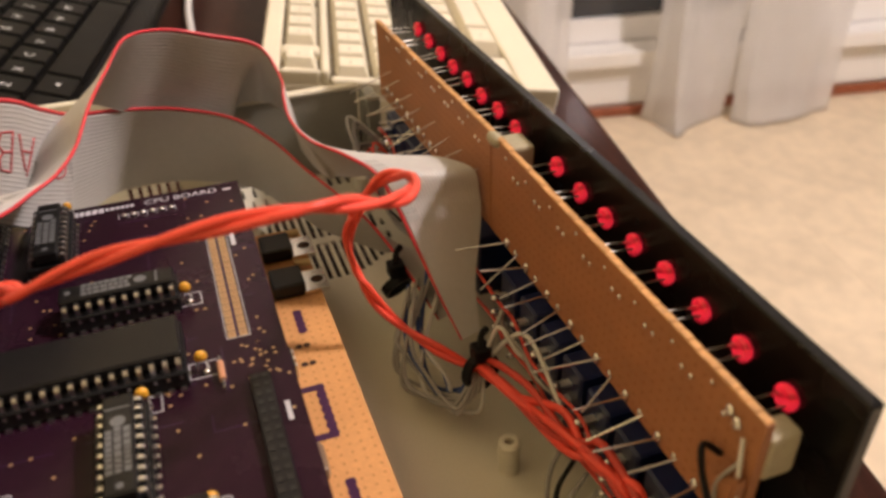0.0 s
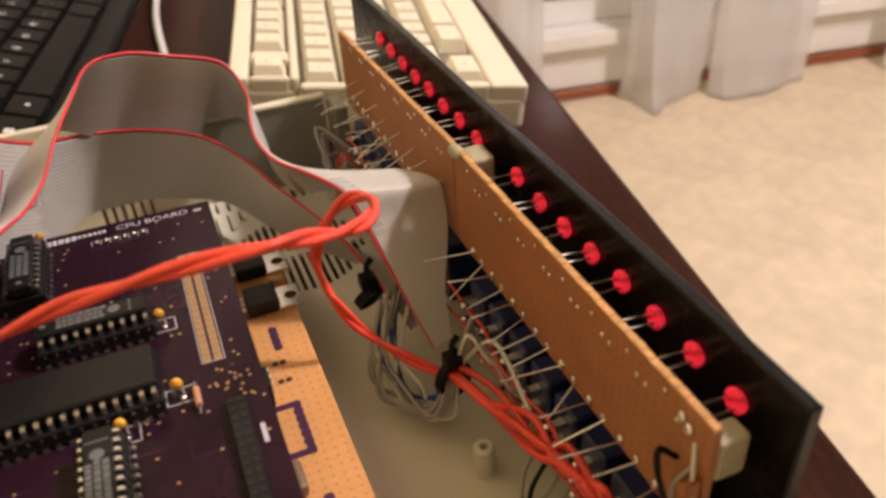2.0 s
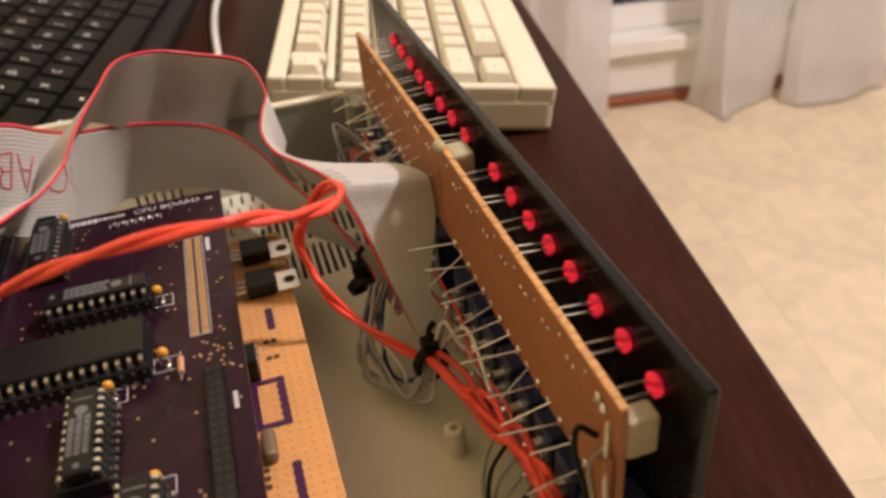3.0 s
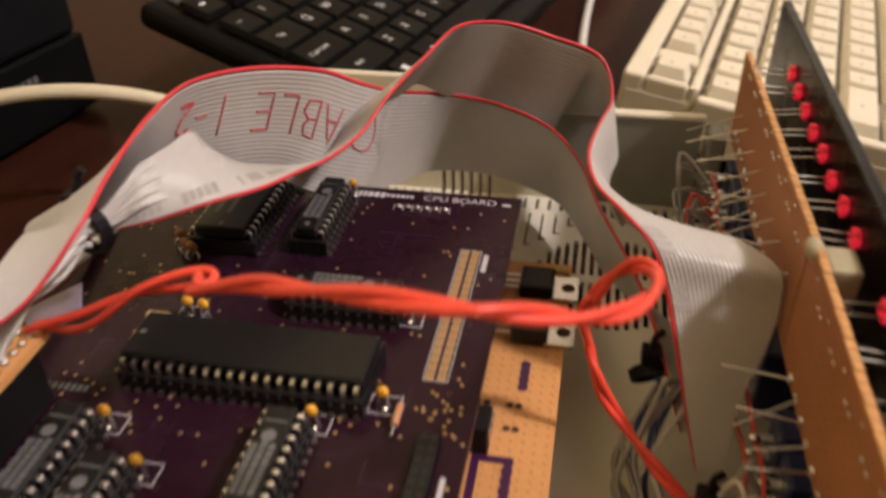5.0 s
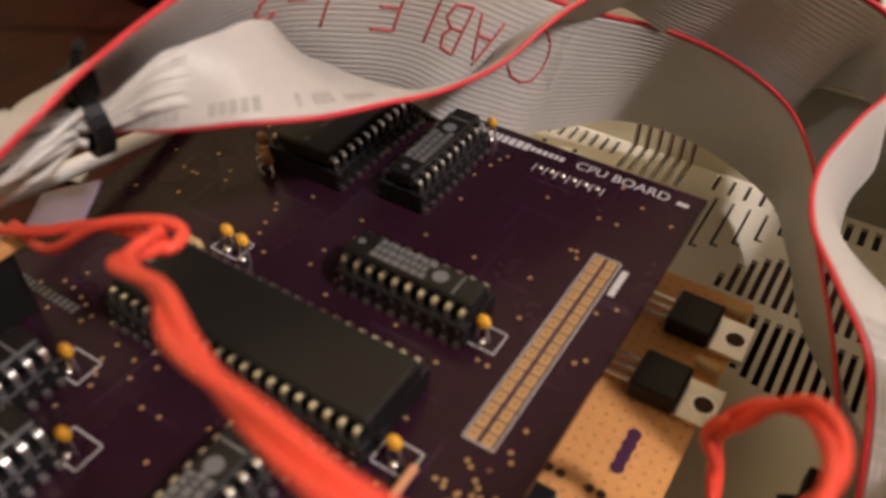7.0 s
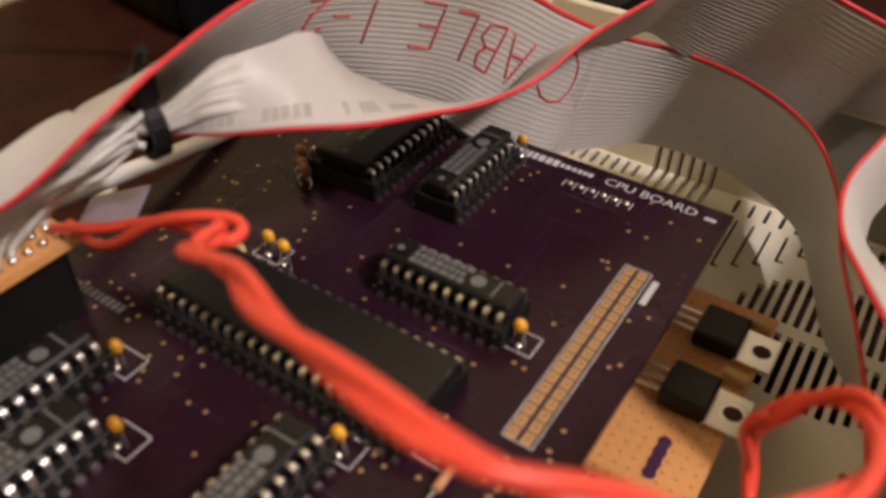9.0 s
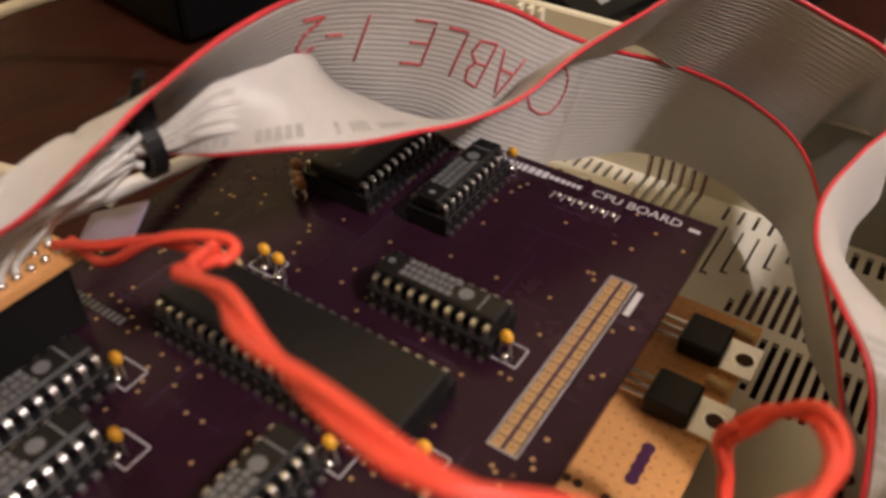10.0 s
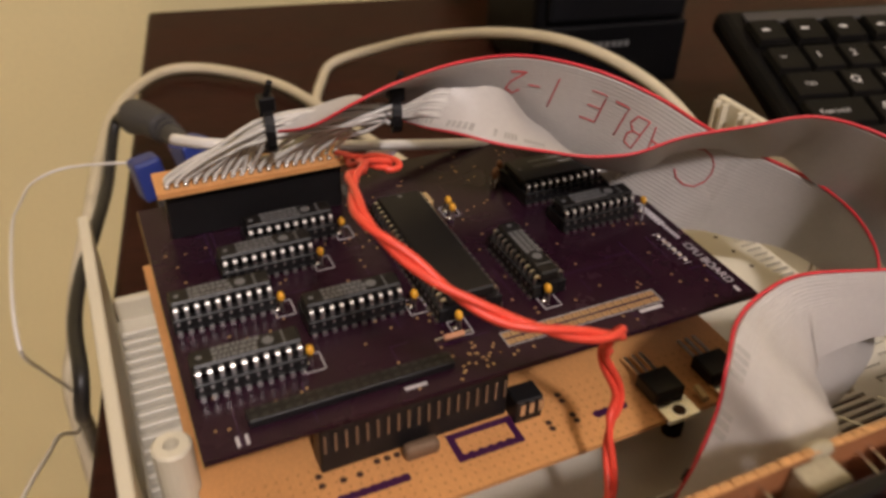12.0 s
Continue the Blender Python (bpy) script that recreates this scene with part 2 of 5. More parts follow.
def flat_bars(rects, z, thick=0.00008):
    bm = bmesh.new()
    for x0, x1, y0, y1 in rects:
        box(bm, x0, x1, y0, y1, z, z + thick)
    return bm


def lettering(name, text, size, material, parent, at, label="", thick=0.0):
    cu = bpy.data.curves.new(name, "FONT")
    cu.body, cu.size, cu.align_x, cu.align_y, cu.extrude = text, size, "CENTER", "CENTER", thick
    cu.materials.append(material)
    return part(name, cu, material, parent, label, at=at)


def disc_field(points, r, z, seg=6):
    bm = bmesh.new()
    for x, y in points:
        bm.faces.new([bm.verts.new((x + r * math.cos(2 * math.pi * k / seg), y + r * math.sin(2 * math.pi * k / seg), z)) for k in range(seg)])
    return bm


# ---- room ----
def slab(name, u0, u1, v0, v1, z0, z1, material, kind="structure", label="", category="", bevel=0.0):
    ob = link_mesh(name, one_box(v0, v1, u0, u1, z0, z1, bevel=bevel), material)
    ob.matrix_basis = ROOM
    return tagged(ob, label, category, kind=kind)


# U0 and V1 lie far out, on the unseen sides, to weaken the bounce
U0, U1, V0, V1 = -4.4, 1.72, -0.50, 5.6
slab("wall_back", U0 - 0.1, U1 + 0.1, V0 - 0.1, V0, FLOOR_Z - 0.1, CEIL_Z, WALL, label="smooth cream painted wall behind the desk", category="wall")
# two unseen walls, dimmer than the cream one to keep shadows deep
slab("wall_side", U0 - 0.1, U0, V0, V1, FLOOR_Z - 0.1, CEIL_Z, UNSEEN_WALL, label="unseen plain side wall, darkened to cut bounced light", category="wall")
slab("wall_far", U0 - 0.1, U1 + 0.1, V1, V1 + 0.1, FLOOR_Z - 0.1, CEIL_Z, UNSEEN_WALL, label="unseen plain wall across the room, darkened to cut bounced light", category="wall")
slab("ceiling", U0 - 0.1, U1 + 0.1, V0 - 0.1, V1 + 0.1, CEIL_Z, CEIL_Z + 0.1, CEIL, label="unseen flat painted ceiling, darkened to cut bounced light", category="ceiling")
# window wall with two low openings
WIN = [(0.60, 1.22), (1.36, 1.98)]
wall_window = thing("wall_window", ROOM, "white painted wall with tall low windows", "wall", kind="structure")
W0, W1, SILL, HEAD = U1, U1 + 0.12, -0.505, 1.35
pieces = [(V0, WIN[0][0]), (WIN[0][1], WIN[1][0]), (WIN[1][1], V1)]
for v0, v1 in pieces:
    part("wall_panel", one_box(v0, v1, W0, W1, FLOOR_Z - 0.1, CEIL_Z), WALL_WHITE, wall_window)
for v0, v1 in WIN:
    part("wall_panel", one_box(v0, v1, W0, W1, FLOOR_Z - 0.1, SILL - 0.10), WALL_WHITE, wall_window)
    part("wall_panel", one_box(v0, v1, W0, W1, HEAD, CEIL_Z), WALL_WHITE, wall_window)
for n, (v0, v1) in enumerate(WIN):
    win = thing("window_%d" % (n + 1), ROOM, "white framed window, dark night glass, deep white sill", "window", kind="structure")
    bm = box(box(bmesh.new(), v0, v0 + 0.045, W0 + 0.03, W0 + 0.09, SILL - 0.06, HEAD), v1 - 0.045, v1, W0 + 0.03, W0 + 0.09, SILL - 0.06, HEAD)
    box(bm, v0 + 0.045, v1 - 0.045, W0 + 0.03, W0 + 0.09, SILL - 0.06, SILL)
    box(bm, v0 + 0.045, v1 - 0.045, W0 + 0.03, W0 + 0.09, HEAD - 0.05, HEAD)
    box(bm, (v0 + v1) / 2 + 0.10, (v0 + v1) / 2 + 0.12, W0 + 0.045, W0 + 0.075, SILL, HEAD - 0.05)
    part("window_frame", bm, TRIM, win)
    part("pane", one_box(v0 + 0.045, v1 - 0.045, W0 + 0.055, W0 + 0.06, SILL, HEAD - 0.05), GLASS_NIGHT, win, "dark night pane")
    part("window_sill", one_box(v0 - 0.06, v1 + 0.06, W0 - 0.055, W0 + 0.03, SILL - 0.10, SILL - 0.0605, bevel=0.004, seg=2), TRIM, win)
    part("apron", one_box(v0 - 0.04, v1 + 0.04, W0 - 0.022, W0 - 0.001, SILL - 0.15, SILL - 0.101, bevel=0.004), TRIM, win)
slab("baseboard", U1 - 0.018, U1, V0, V1, FLOOR_Z + 0.03, FLOOR_Z + 0.115, TRIM, label="white painted baseboard under the windows", category="baseboard", bevel=0.004)
slab("trim", U1 - 0.03, U1 - 0.019, V0, V1, FLOOR_Z, FLOOR_Z + 0.028, BASEB, label="reddish stained wooden shoe moulding along the floor", category="moulding", bevel=0.003)
fl = slab("floor", U0, U1, V0, V1, FLOOR_Z - 0.05, FLOOR_Z - 0.002, GROUT, label="beige mottled vinyl tile floor", category="floor")

# curtains: sheer panels that hang to the floor in soft folds


def curtain(v0, v1, hem, seed, lift, wave=1.0):
    """A sheer panel between v0 and v1; hem holds (share of the width, distance u) of its lower edge."""
    rnd = random.Random(seed)
    ph = [rnd.uniform(0, 6.28) for _ in range(4)]
    bm = bmesh.new()
    nx, nz = 80, 26
    grid = []
    top = 1.42
    for j in range(nz + 1):
        z = FLOOR_Z + 0.004 + (top - FLOOR_Z) * (j / nz) ** 1.5
        f = 1 - j / nz
        row = []
        for i in range(nx + 1):
            s = i / nx
            for (s0, u0), (s1, u1) in zip(hem, hem[1:]):
                if s0 <= s <= s1:
                    e = (s - s0) / (s1 - s0)
                    u_hem = u0 + (u1 - u0) * e
            g = f ** 5
            u = 1.60 * (1 - g) + u_hem * g
            d = wave * (0.014 * math.sin(s * 7 + ph[0]) + 0.006 * math.sin(s * 15 + ph[1] + 2 * f) + 0.002 * math.sin(s * 27 + ph[2] + 4 * f))
            zz = z + lift * (0.5 + 0.5 * math.sin(s * 6 + ph[3])) * f ** 8
            row.append(bm.verts.new((v0 + (v1 - v0) * s, u + d, zz)))
        grid.append(row)
    for a, b in zip(grid, grid[1:]):
        for i in range(nx):
            bm.faces.new((a[i], a[i + 1], b[i + 1], b[i]))
    bmesh.ops.solidify(bm, geom=bm.faces[:], thickness=0.0012)
    ob = link_mesh("curtain", bm, SHEER, True)
    ob.matrix_basis = ROOM
    return tagged(ob, "sheer white curtain panel hanging in folds to the floor", "curtain", "curtains at the windows")


curtain(0.44, 0.645, [(0, 1.62), (1, 1.60)], 3, 0.02)
curtain(0.872, 1.088, [(0, 1.670), (0.10, 1.640), (0.22, 1.530), (0.5, 1.570), (1, 1.636)], 5, 0.0, 0.45)
curtain(1.100, 1.385, [(0, 1.590), (0.10, 1.548), (0.5, 1.555), (1, 1.600)], 8, 0.006, 0.45)
curtain(1.625, 1.85, [(0, 1.605), (0.3, 1.57), (1, 1.60)], 11, 0.01)

# ceiling lamp: the room's light
lamp = thing("ceiling_lamp", room(*LAMP_AT, CEIL_Z), "round white ceiling lamp, switched on", "lamp")
part("base", cyl(bmesh.new(), (0, 0, 0), (0, 0, -0.025), 0.06, seg=24), TRIM, lamp)
globe_lamp("lamp_light", room(*LAMP_AT, LAMP_Z), 0.085, LAMP_W, (1.0, 0.885, 0.89))

# desk
desk = thing("desk", room(0, 0, DESK_Z), "dark stained wooden desk with a glossy top", "desk")
desk.matrix_basis = Matrix.Translation((0, 0, DESK_Z)) @ ROOM
part("desk_top", one_box(-0.487, 0.1775, -0.19, 1.45, -0.028, 0, bevel=0.004, seg=3), WOOD, desk)
for v, u in ((-0.45, -0.15), (0.13, -0.15), (-0.45, 1.40), (0.13, 1.40)):
    part("leg", one_box(v - 0.03, v + 0.03, u - 0.03, u + 0.03, FLOOR_Z - DESK_Z, -0.028, bevel=0.003), WOOD, desk)
part("apron", one_box(-0.42, 0.10, -0.155, -0.135, -0.11, -0.028), WOOD, desk)

# ---- the opened case ----
FZ = 0.030
case = thing("computer_case", (0, 0, DESK_Z), "opened cream plastic case base with vent slots", "computer case")
case.matrix_basis = Matrix.Identity(4)


REAR = 0.0675          # inner face of the case's rear wall


def floor_slots():
    """Slots cut through the case floor: (x0, x1, y0, y1)."""
    out = []
    for i in range(13):                                  # row behind the board
        x = -0.0815 + i * 0.0034
        out.append((x, x + 0.0014, 0.0592, 0.0662))
    for i in range(6):                                   # grooves that go on up the rear wall
        x = -0.0362 + i * 0.0034
        out.append((x, x + 0.0015, 0.0545, REAR))
    for i, y in enumerate((0.0330, 0.0360, 0.0395, 0.0440, 0.0495)):   # thin hooked slots
        x = -0.0070 + i * 0.0046
        out += [(x, x + 0.0008, y, 0.0560), (x + 0.0008, x + 0.0022, y, y + 0.0011)]
    for i in range(7):                                   # short slots behind them
        x = -0.0095 + i * 0.0044
        out.append((x, x + 0.0011, 0.0588, 0.0660))
    for i in range(8):                                   # row in front of the rear plate
        x = 0.0226 + i * 0.0036
        out.append((x, x + 0.0017, 0.0570, 0.0650))
    cx, cy, r = 0.0262, 0.0200, 0.0235                   # round grille, parted by a bar
    for i in range(17):
        x = cx - r + 0.0006 + i * 0.0028
        d = x + 0.0007 - cx
        if abs(d) < r:
            h = math.sqrt(r * r - d * d)
            if h > 0.0035:
                out += [(x, x + 0.0015, cy + 0.0022, cy + h), (x, x + 0.0015, cy - h, cy - 0.0018)]
    for i in range(17):                                  # gaps between the ribs along the near wall
        x = -0.095 + i * 0.0046 + 0.0016
        out.append((x, x + 0.0030, -0.1600, -0.1490))
    return out


SLOTS = floor_slots()
cuts = sorted({-0.104, 0.072} | {round(c, 5) for q in SLOTS for c in q[:2]})
bm = bmesh.new()
for x0, x1 in zip(cuts, cuts[1:]):
    mid, y = (x0 + x1) / 2, -0.161
    for a, b in sorted((q[2], q[3]) for q in SLOTS if q[0] < mid < q[1]) + [(REAR, REAR)]:
        if a > y + 1e-6:
            box(bm, x0, x1, y, a, FZ - 0.0013, FZ)
        y = max(y, b)
bmesh.ops.remove_doubles(bm, verts=bm.verts[:], dist=1e-6)
part("case_floor", bm, ABS_GREY, case)
part("groove_bed", one_box(-0.0370, -0.0172, 0.0540, REAR, FZ - 0.0050, FZ - 0.0032), ABS_GREY, case)
part("side_wall", one_box(-0.107, 0.05, -0.1638, -0.1605, 0.004, 0.070, bevel=0.0008, seg=2), ABS_CREAM, case)
part("side_wall", one_box(-0.107, -0.104, -0.160, 0.066, 0.004, 0.038, bevel=0.0008, seg=2), ABS_CREAM, case)
# rear wall: tall part with slots at its foot, then a lower grey plate
wall_rear = part("back_wall", one_box(-0.0985, 0.0040, REAR, REAR + 0.003, 0.0382, 0.0745, bevel=0.0006), ABS_CREAM, case)
part("wall_foot", one_box(-0.0985, -0.0363, REAR, REAR + 0.003, 0.004, 0.0380), ABS_CREAM, wall_rear)
for i in range(6):
    x = -0.0362 + i * 0.0034
    part("slot_bar", one_box(x + 0.0015, (x + 0.0034) if i < 5 else 0.0040, REAR, REAR + 0.003, 0.004, 0.0380), ABS_CREAM, wall_rear)
part("back_plate", one_box(0.0042, 0.0532, REAR, REAR + 0.003, 0.004, 0.0636), PLATE_GREY, case, "grey flat rear plate")
part("plate_lip", one_box(0.0042, 0.0540, REAR - 0.0006, REAR + 0.0036, 0.0637, 0.0655, bevel=0.0005), ABS_CREAM, case)
part("corner_post", one_box(0.0545, 0.0600, 0.0580, REAR + 0.003, 0.0275, 0.0630, bevel=0.0008), PLATE_GREY, case)
for yy in (0.0595, 0.0620, 0.0645):
    part("post_rib", one_box(0.0535, 0.0544, yy, yy + 0.0010, FZ, 0.0600), PLATE_GREY, case)
for xx in (-0.0965, -0.0925, -0.0840, -0.0805, -0.0770):
    part("rib", one_box(xx, xx + 0.0013, REAR - 0.0030, REAR - 0.0001, FZ, 0.0738), ABS_CREAM, case)
for xx in (-0.0690, -0.0590, -0.0490):
    part("screw_hole", cyl(bmesh.new(), (xx, 0.0545, FZ - 0.001), (xx, 0.0545, FZ + 0.0001), 0.0008, seg=10), HOLE, case)
for i in range(17):
    xx = -0.095 + i * 0.0046
    part("vent_rib", one_box(xx, xx + 0.0016, -0.160, -0.1485, FZ + 0.0002, 0.0330, bevel=0.0004), ABS_GREY, case)
for x0 in (-0.10, 0.055):
    for y0 in (-0.14, 0.050):
        part("foot", cyl(bmesh.new(), (x0, y0, DESK_Z), (x0, y0, FZ - 0.0025), 0.006, seg=14), BLACK_NYLON, case)


def boss(x, y, top, r, hole, material):
    bm = bmesh.new()
    n = 20
    rings = []
    for rr, z in ((r, FZ), (r, top - 0.0006), (r - 0.0006, top), (hole, top), (hole, top - 0.008)):
        rings.append([bm.verts.new((x + rr * math.cos(2 * math.pi * i / n), y + rr * math.sin(2 * math.pi * i / n), z)) for i in range(n)])
    for a, b in zip(rings, rings[1:]):
        for i in range(n):
            bm.faces.new((a[i], a[(i + 1) % n], b[(i + 1) % n], b[i]))
    bm.faces.new(rings[-1])
    part("screw_boss", bm, material, case, smooth=False)


boss(-0.0115, -0.1522, 0.066, 0.0044, 0.0018, ABS_CREAM)
boss(0.0460, -0.0960, 0.0395, 0.0027, 0.0012, ABS_GREY)
boss(0.0490, 0.0500, 0.0365, 0.0034, 0.0013, ABS_GREY)

# ---- backplane board with two voltage regulators ----
BP = 0.0515
back = thing("backplane_board", (0, 0, 0), "tan prototyping board with purple markings under the computer board", "circuit board")
part("board", one_box(-0.101, 0.015, -0.1490, -0.003, BP - 0.0016, BP), PERF, back)
holes = [(0.0135 - 0.00254 * i, -0.145 + 0.00254 * j) for i in range(8) for j in range(56)]
part("solder_hole", disc_field(holes, 0.00036, BP + 0.00006), HOLE_TAN, back)["kind"] = "stuff"
W = 0.0018
ink = [(-0.0018, 0.0070, -0.0735 - W, -0.0735), (-0.0018, 0.0070, -0.0912, -0.0912 + W), (-0.0018, -0.0018 + W, -0.0912 + W, -0.0735 - W), (0.0070 - W, 0.0070, -0.0912 + W, -0.0735 - W),
       (0.0050, 0.0070, -0.1205, -0.1035), (0.0056, 0.0076, -0.0530, -0.0440), (0.0075, 0.0095, -0.145, -0.141), (0.001, 0.004, -0.1455, -0.1435)]
part("purple_outline", flat_bars(ink[:4], BP + 0.00002, 0.00012), PURPLE_INK, back)
for bar in ink[4:]:
    part("purple_marking", flat_bars([bar], BP + 0.00002, 0.00012), PURPLE_INK, back)
purple_pads = [(0.0060, -0.0746 - 0.00254 * i) for i in range(7)] + [(0.0066, -0.0448 - 0.00254 * i) for i in range(4)] + [(0.0060, -0.1046 - 0.00254 * i) for i in range(7)]
part("purple_pad", disc_field(purple_pads, 0.00125, BP + 0.00016, 12), PURPLE_INK, back)["kind"] = "stuff"
dots = [(a, b) for b in (-0.0585, -0.0655) for a in (-0.0030, -0.0008, 0.0044, 0.0064)]
dots += [(-0.0040, -0.118), (-0.0040, -0.114), (-0.0010, -0.109), (-0.0010, -0.1065), (-0.0010, -0.104), (-0.0020, -0.123), (0.0008, -0.123), (0.0010, -0.118), (0.0010, -0.114)]
part("pin_hole", disc_field(dots, 0.0009, BP + 0.00018, 8), HOLE, back)["kind"] = "stuff"
for x0, y0 in ((-0.097, -0.143), (0.011, -0.143), (-0.097, -0.007), (0.004, -0.0225)):
    part("standoff", cyl(bmesh.new(), (x0, y0, FZ), (x0, y0, BP - 0.0016), 0.003, seg=10), BLACK_NYLON, back)
for yc in (-0.0155, -0.0335):
    reg = part("voltage_regulator", one_box(0.0020, 0.0108, yc - 0.0047, yc + 0.0047, BP + 0.0005, BP + 0.0047, bevel=0.0005), CHIP, back, "black power regulator with a metal tab")
    bm = bmesh.new()
    box(bm, 0.0100, 0.0172, yc - 0.0047, yc + 0.0047, BP + 0.0003, BP + 0.0016)
    part("metal_tab", bm, STEEL, reg)
    part("tab_hole", disc_field([(0.0146, yc)], 0.0018, BP + 0.00165, 14), HOLE, reg)
    part("tab_ring", disc_field([(0.0146, yc)], 0.0024, BP + 0.00162, 14), TIN, reg)
    for k in (-1, 0, 1):
        part("leg", one_box(-0.006, 0.0015, yc + k * 0.00254 - 0.0004, yc + k * 0.00254 + 0.0004, BP + 0.0022, BP + 0.0027), TIN, reg)
for y0 in (-0.008, -0.0245):
    part("small_part", cyl(bmesh.new(), (0.010, y0, BP + 0.002), (0.0145, y0 - 0.0005, BP + 0.0018), 0.0011, seg=8), CRYSTAL, back)
under = part("edge_connector", one_box(-0.0085, -0.0025, -0.122, -0.074, BP, 0.0683, bevel=0.0004), SOCKET, back, "black socket strip under the upper board")
for i in range(19):
    yy = -0.1208 + i * 0.00254
    part("contact", one_box(-0.0024, -0.0020, yy - 0.0003, yy + 0.0003, BP + 0.007, 0.0640), FR4_DIM, under)
blk = part("jumper_block", one_box(-0.0045, 0.0015, -0.0735, -0.066, BP, BP + 0.0075, bevel=0.0003), SOCKET, back)
for i in range(3):
    part("contact", one_box(0.0016, 0.0020, -0.0725 + i * 0.0025, -0.0712 + i * 0.0025, BP + 0.003, BP + 0.0065), TIN, blk)
part("resonator", one_box(-0.001, 0.0025, -0.103, -0.094, BP, BP + 0.004, bevel=0.0012, seg=2), FR4_DIM, back)

# ---- the purple computer board ----
Z = 0.070
pcb = thing("computer_board", (0, 0, 0), "purple circuit board with socketed black chips", "circuit board")
part("board", one_box(-0.103, 0.0, -0.147, 0.0, Z - 0.0016, Z), PCB, pcb)
part("board_edge", one_box(-0.1028, 0.00012, -0.14712, -0.1468, Z - 0.0015, Z - 0.0002), FR4_EDGE, pcb)


def pin_mesh():
    bm = bmesh.new()
    prof = [(-0.0008, 0.0062), (0.0003, 0.0062), (0.00055, 0.0058), (0.00055, 0.0042), (0.00085, 0.0042), (0.00088, 0.0060), (0.0006, 0.0065), (0.0003, 0.00675), (-0.0008, 0.0068)]
    sides = [[bm.verts.new((x, y, z)) for y, z in prof] for x in (-0.00048, 0.00048)]   # bent leg
    for k in range(len(prof)):
        q = (k + 1) % len(prof)
        bm.faces.new((sides[0][k], sides[0][q], sides[1][q], sides[1][k]))
    bm.faces.new(sides[0][::-1]), bm.faces.new(sides[1])
    bmesh.ops.recalc_face_normals(bm, faces=bm.faces[:])
    box(bm, -0.00032, 0.00032, 0.00155, 0.00168, 0.0027, 0.0036)            # socket contact
    box(bm, -0.00055, 0.00055, 0.0014, 0.0022, 0.0000, 0.0007)              # solder foot beside the socket
    me = bpy.data.meshes.new("pin")
    bm.to_mesh(me)
    bm.free()
    me.materials.append(TIN)
    return me


PIN = pin_mesh()


def dip(x, y, turn, pins, wide, label, print_rows=3):
    """A socketed chip: pins on each long side, its front row on local -y; centre at x, y."""
    n = pins // 2
    L, half = n * 0.00254, wide / 2
    at = pose(x, y, Z, 0, 0, turn)
    bm = one_box(-L / 2 + 0.0003, L / 2 - 0.0003, -half + 0.0010, half - 0.0010, 0.0050, 0.0080, bevel=0.00045)
    chip = part("chip", bm, CHIP, pcb, label, at=at)
    bm = bmesh.new()
    for s in (-1, 1):
        box(bm, -L / 2, L / 2, s * half - 0.0012, s * half + 0.0012, 0.0003, 0.0043, bevel=0.0002)
    box(bm, -L / 2, -L / 2 + 0.002, -half + 0.0012, half - 0.0012, 0.0003, 0.0042)
    box(bm, L / 2 - 0.002, L / 2, -half + 0.0012, half - 0.0012, 0.0003, 0.0042)
    part("socket", bm, SOCKET, chip)
    for s in (-1, 1):
        for i in range(n):
            p = part("pin", PIN, None, chip, at=pose((i - (n - 1) / 2) * 0.00254, s * (half - 0.0004), 0, 0, 0, 180 if s < 0 else 0))
    bm = bmesh.new()
    cyl(bm, (-L / 2 + 0.0022, 0, 0.00795), (-L / 2 + 0.0022, 0, 0.00806), 0.0007, seg=10)
    rnd = random.Random(int(x * 9999) + pins)
    if print_rows:
        for r in range(print_rows):
            yy = half * 0.45 - r * half * 0.42
            xx = -L * 0.30
            while xx < L * 0.10:
                w = rnd.uniform(0.0006, 0.0016)
                box(bm, xx, xx + w, yy - 0.0006, yy + 0.0006, 0.00799, 0.00804)
                xx += w + 0.0003
        cyl(bm, (L * 0.20, 0.0, 0.00799), (L * 0.20, 0.0, 0.00804), 0.0014, seg=12)
        box(bm, L * 0.33, L * 0.345, -half * 0.6, half * 0.6, 0.00799, 0.00804)
    part("chip_marking", bm, CHIP_INK, chip)
    return chip


H3, H6 = 0.00762, 0.01524
dip(-0.0464, -0.0757, 0, 40, H6, "long black forty pin processor chip in its socket", 0)
dip(-0.0331, -0.0531, 0, 20, H3, "black twenty pin chip with grey printed marking")
for x, y in ((-0.0732, -0.1085), (-0.0615, -0.1180), (-0.0468, -0.1330), (-0.0228, -0.1320), (-0.0338, -0.1030)):
    dip(x, y, 90, 20, H3, "black twenty pin chip with grey printed marking")
dip(-0.0704, -0.0195, 90, 28, H6, "wide black twenty-eight pin memory chip", 2)
dip(-0.0492, -0.0215, 90, 20, H3, "black twenty pin chip beside the board's title")


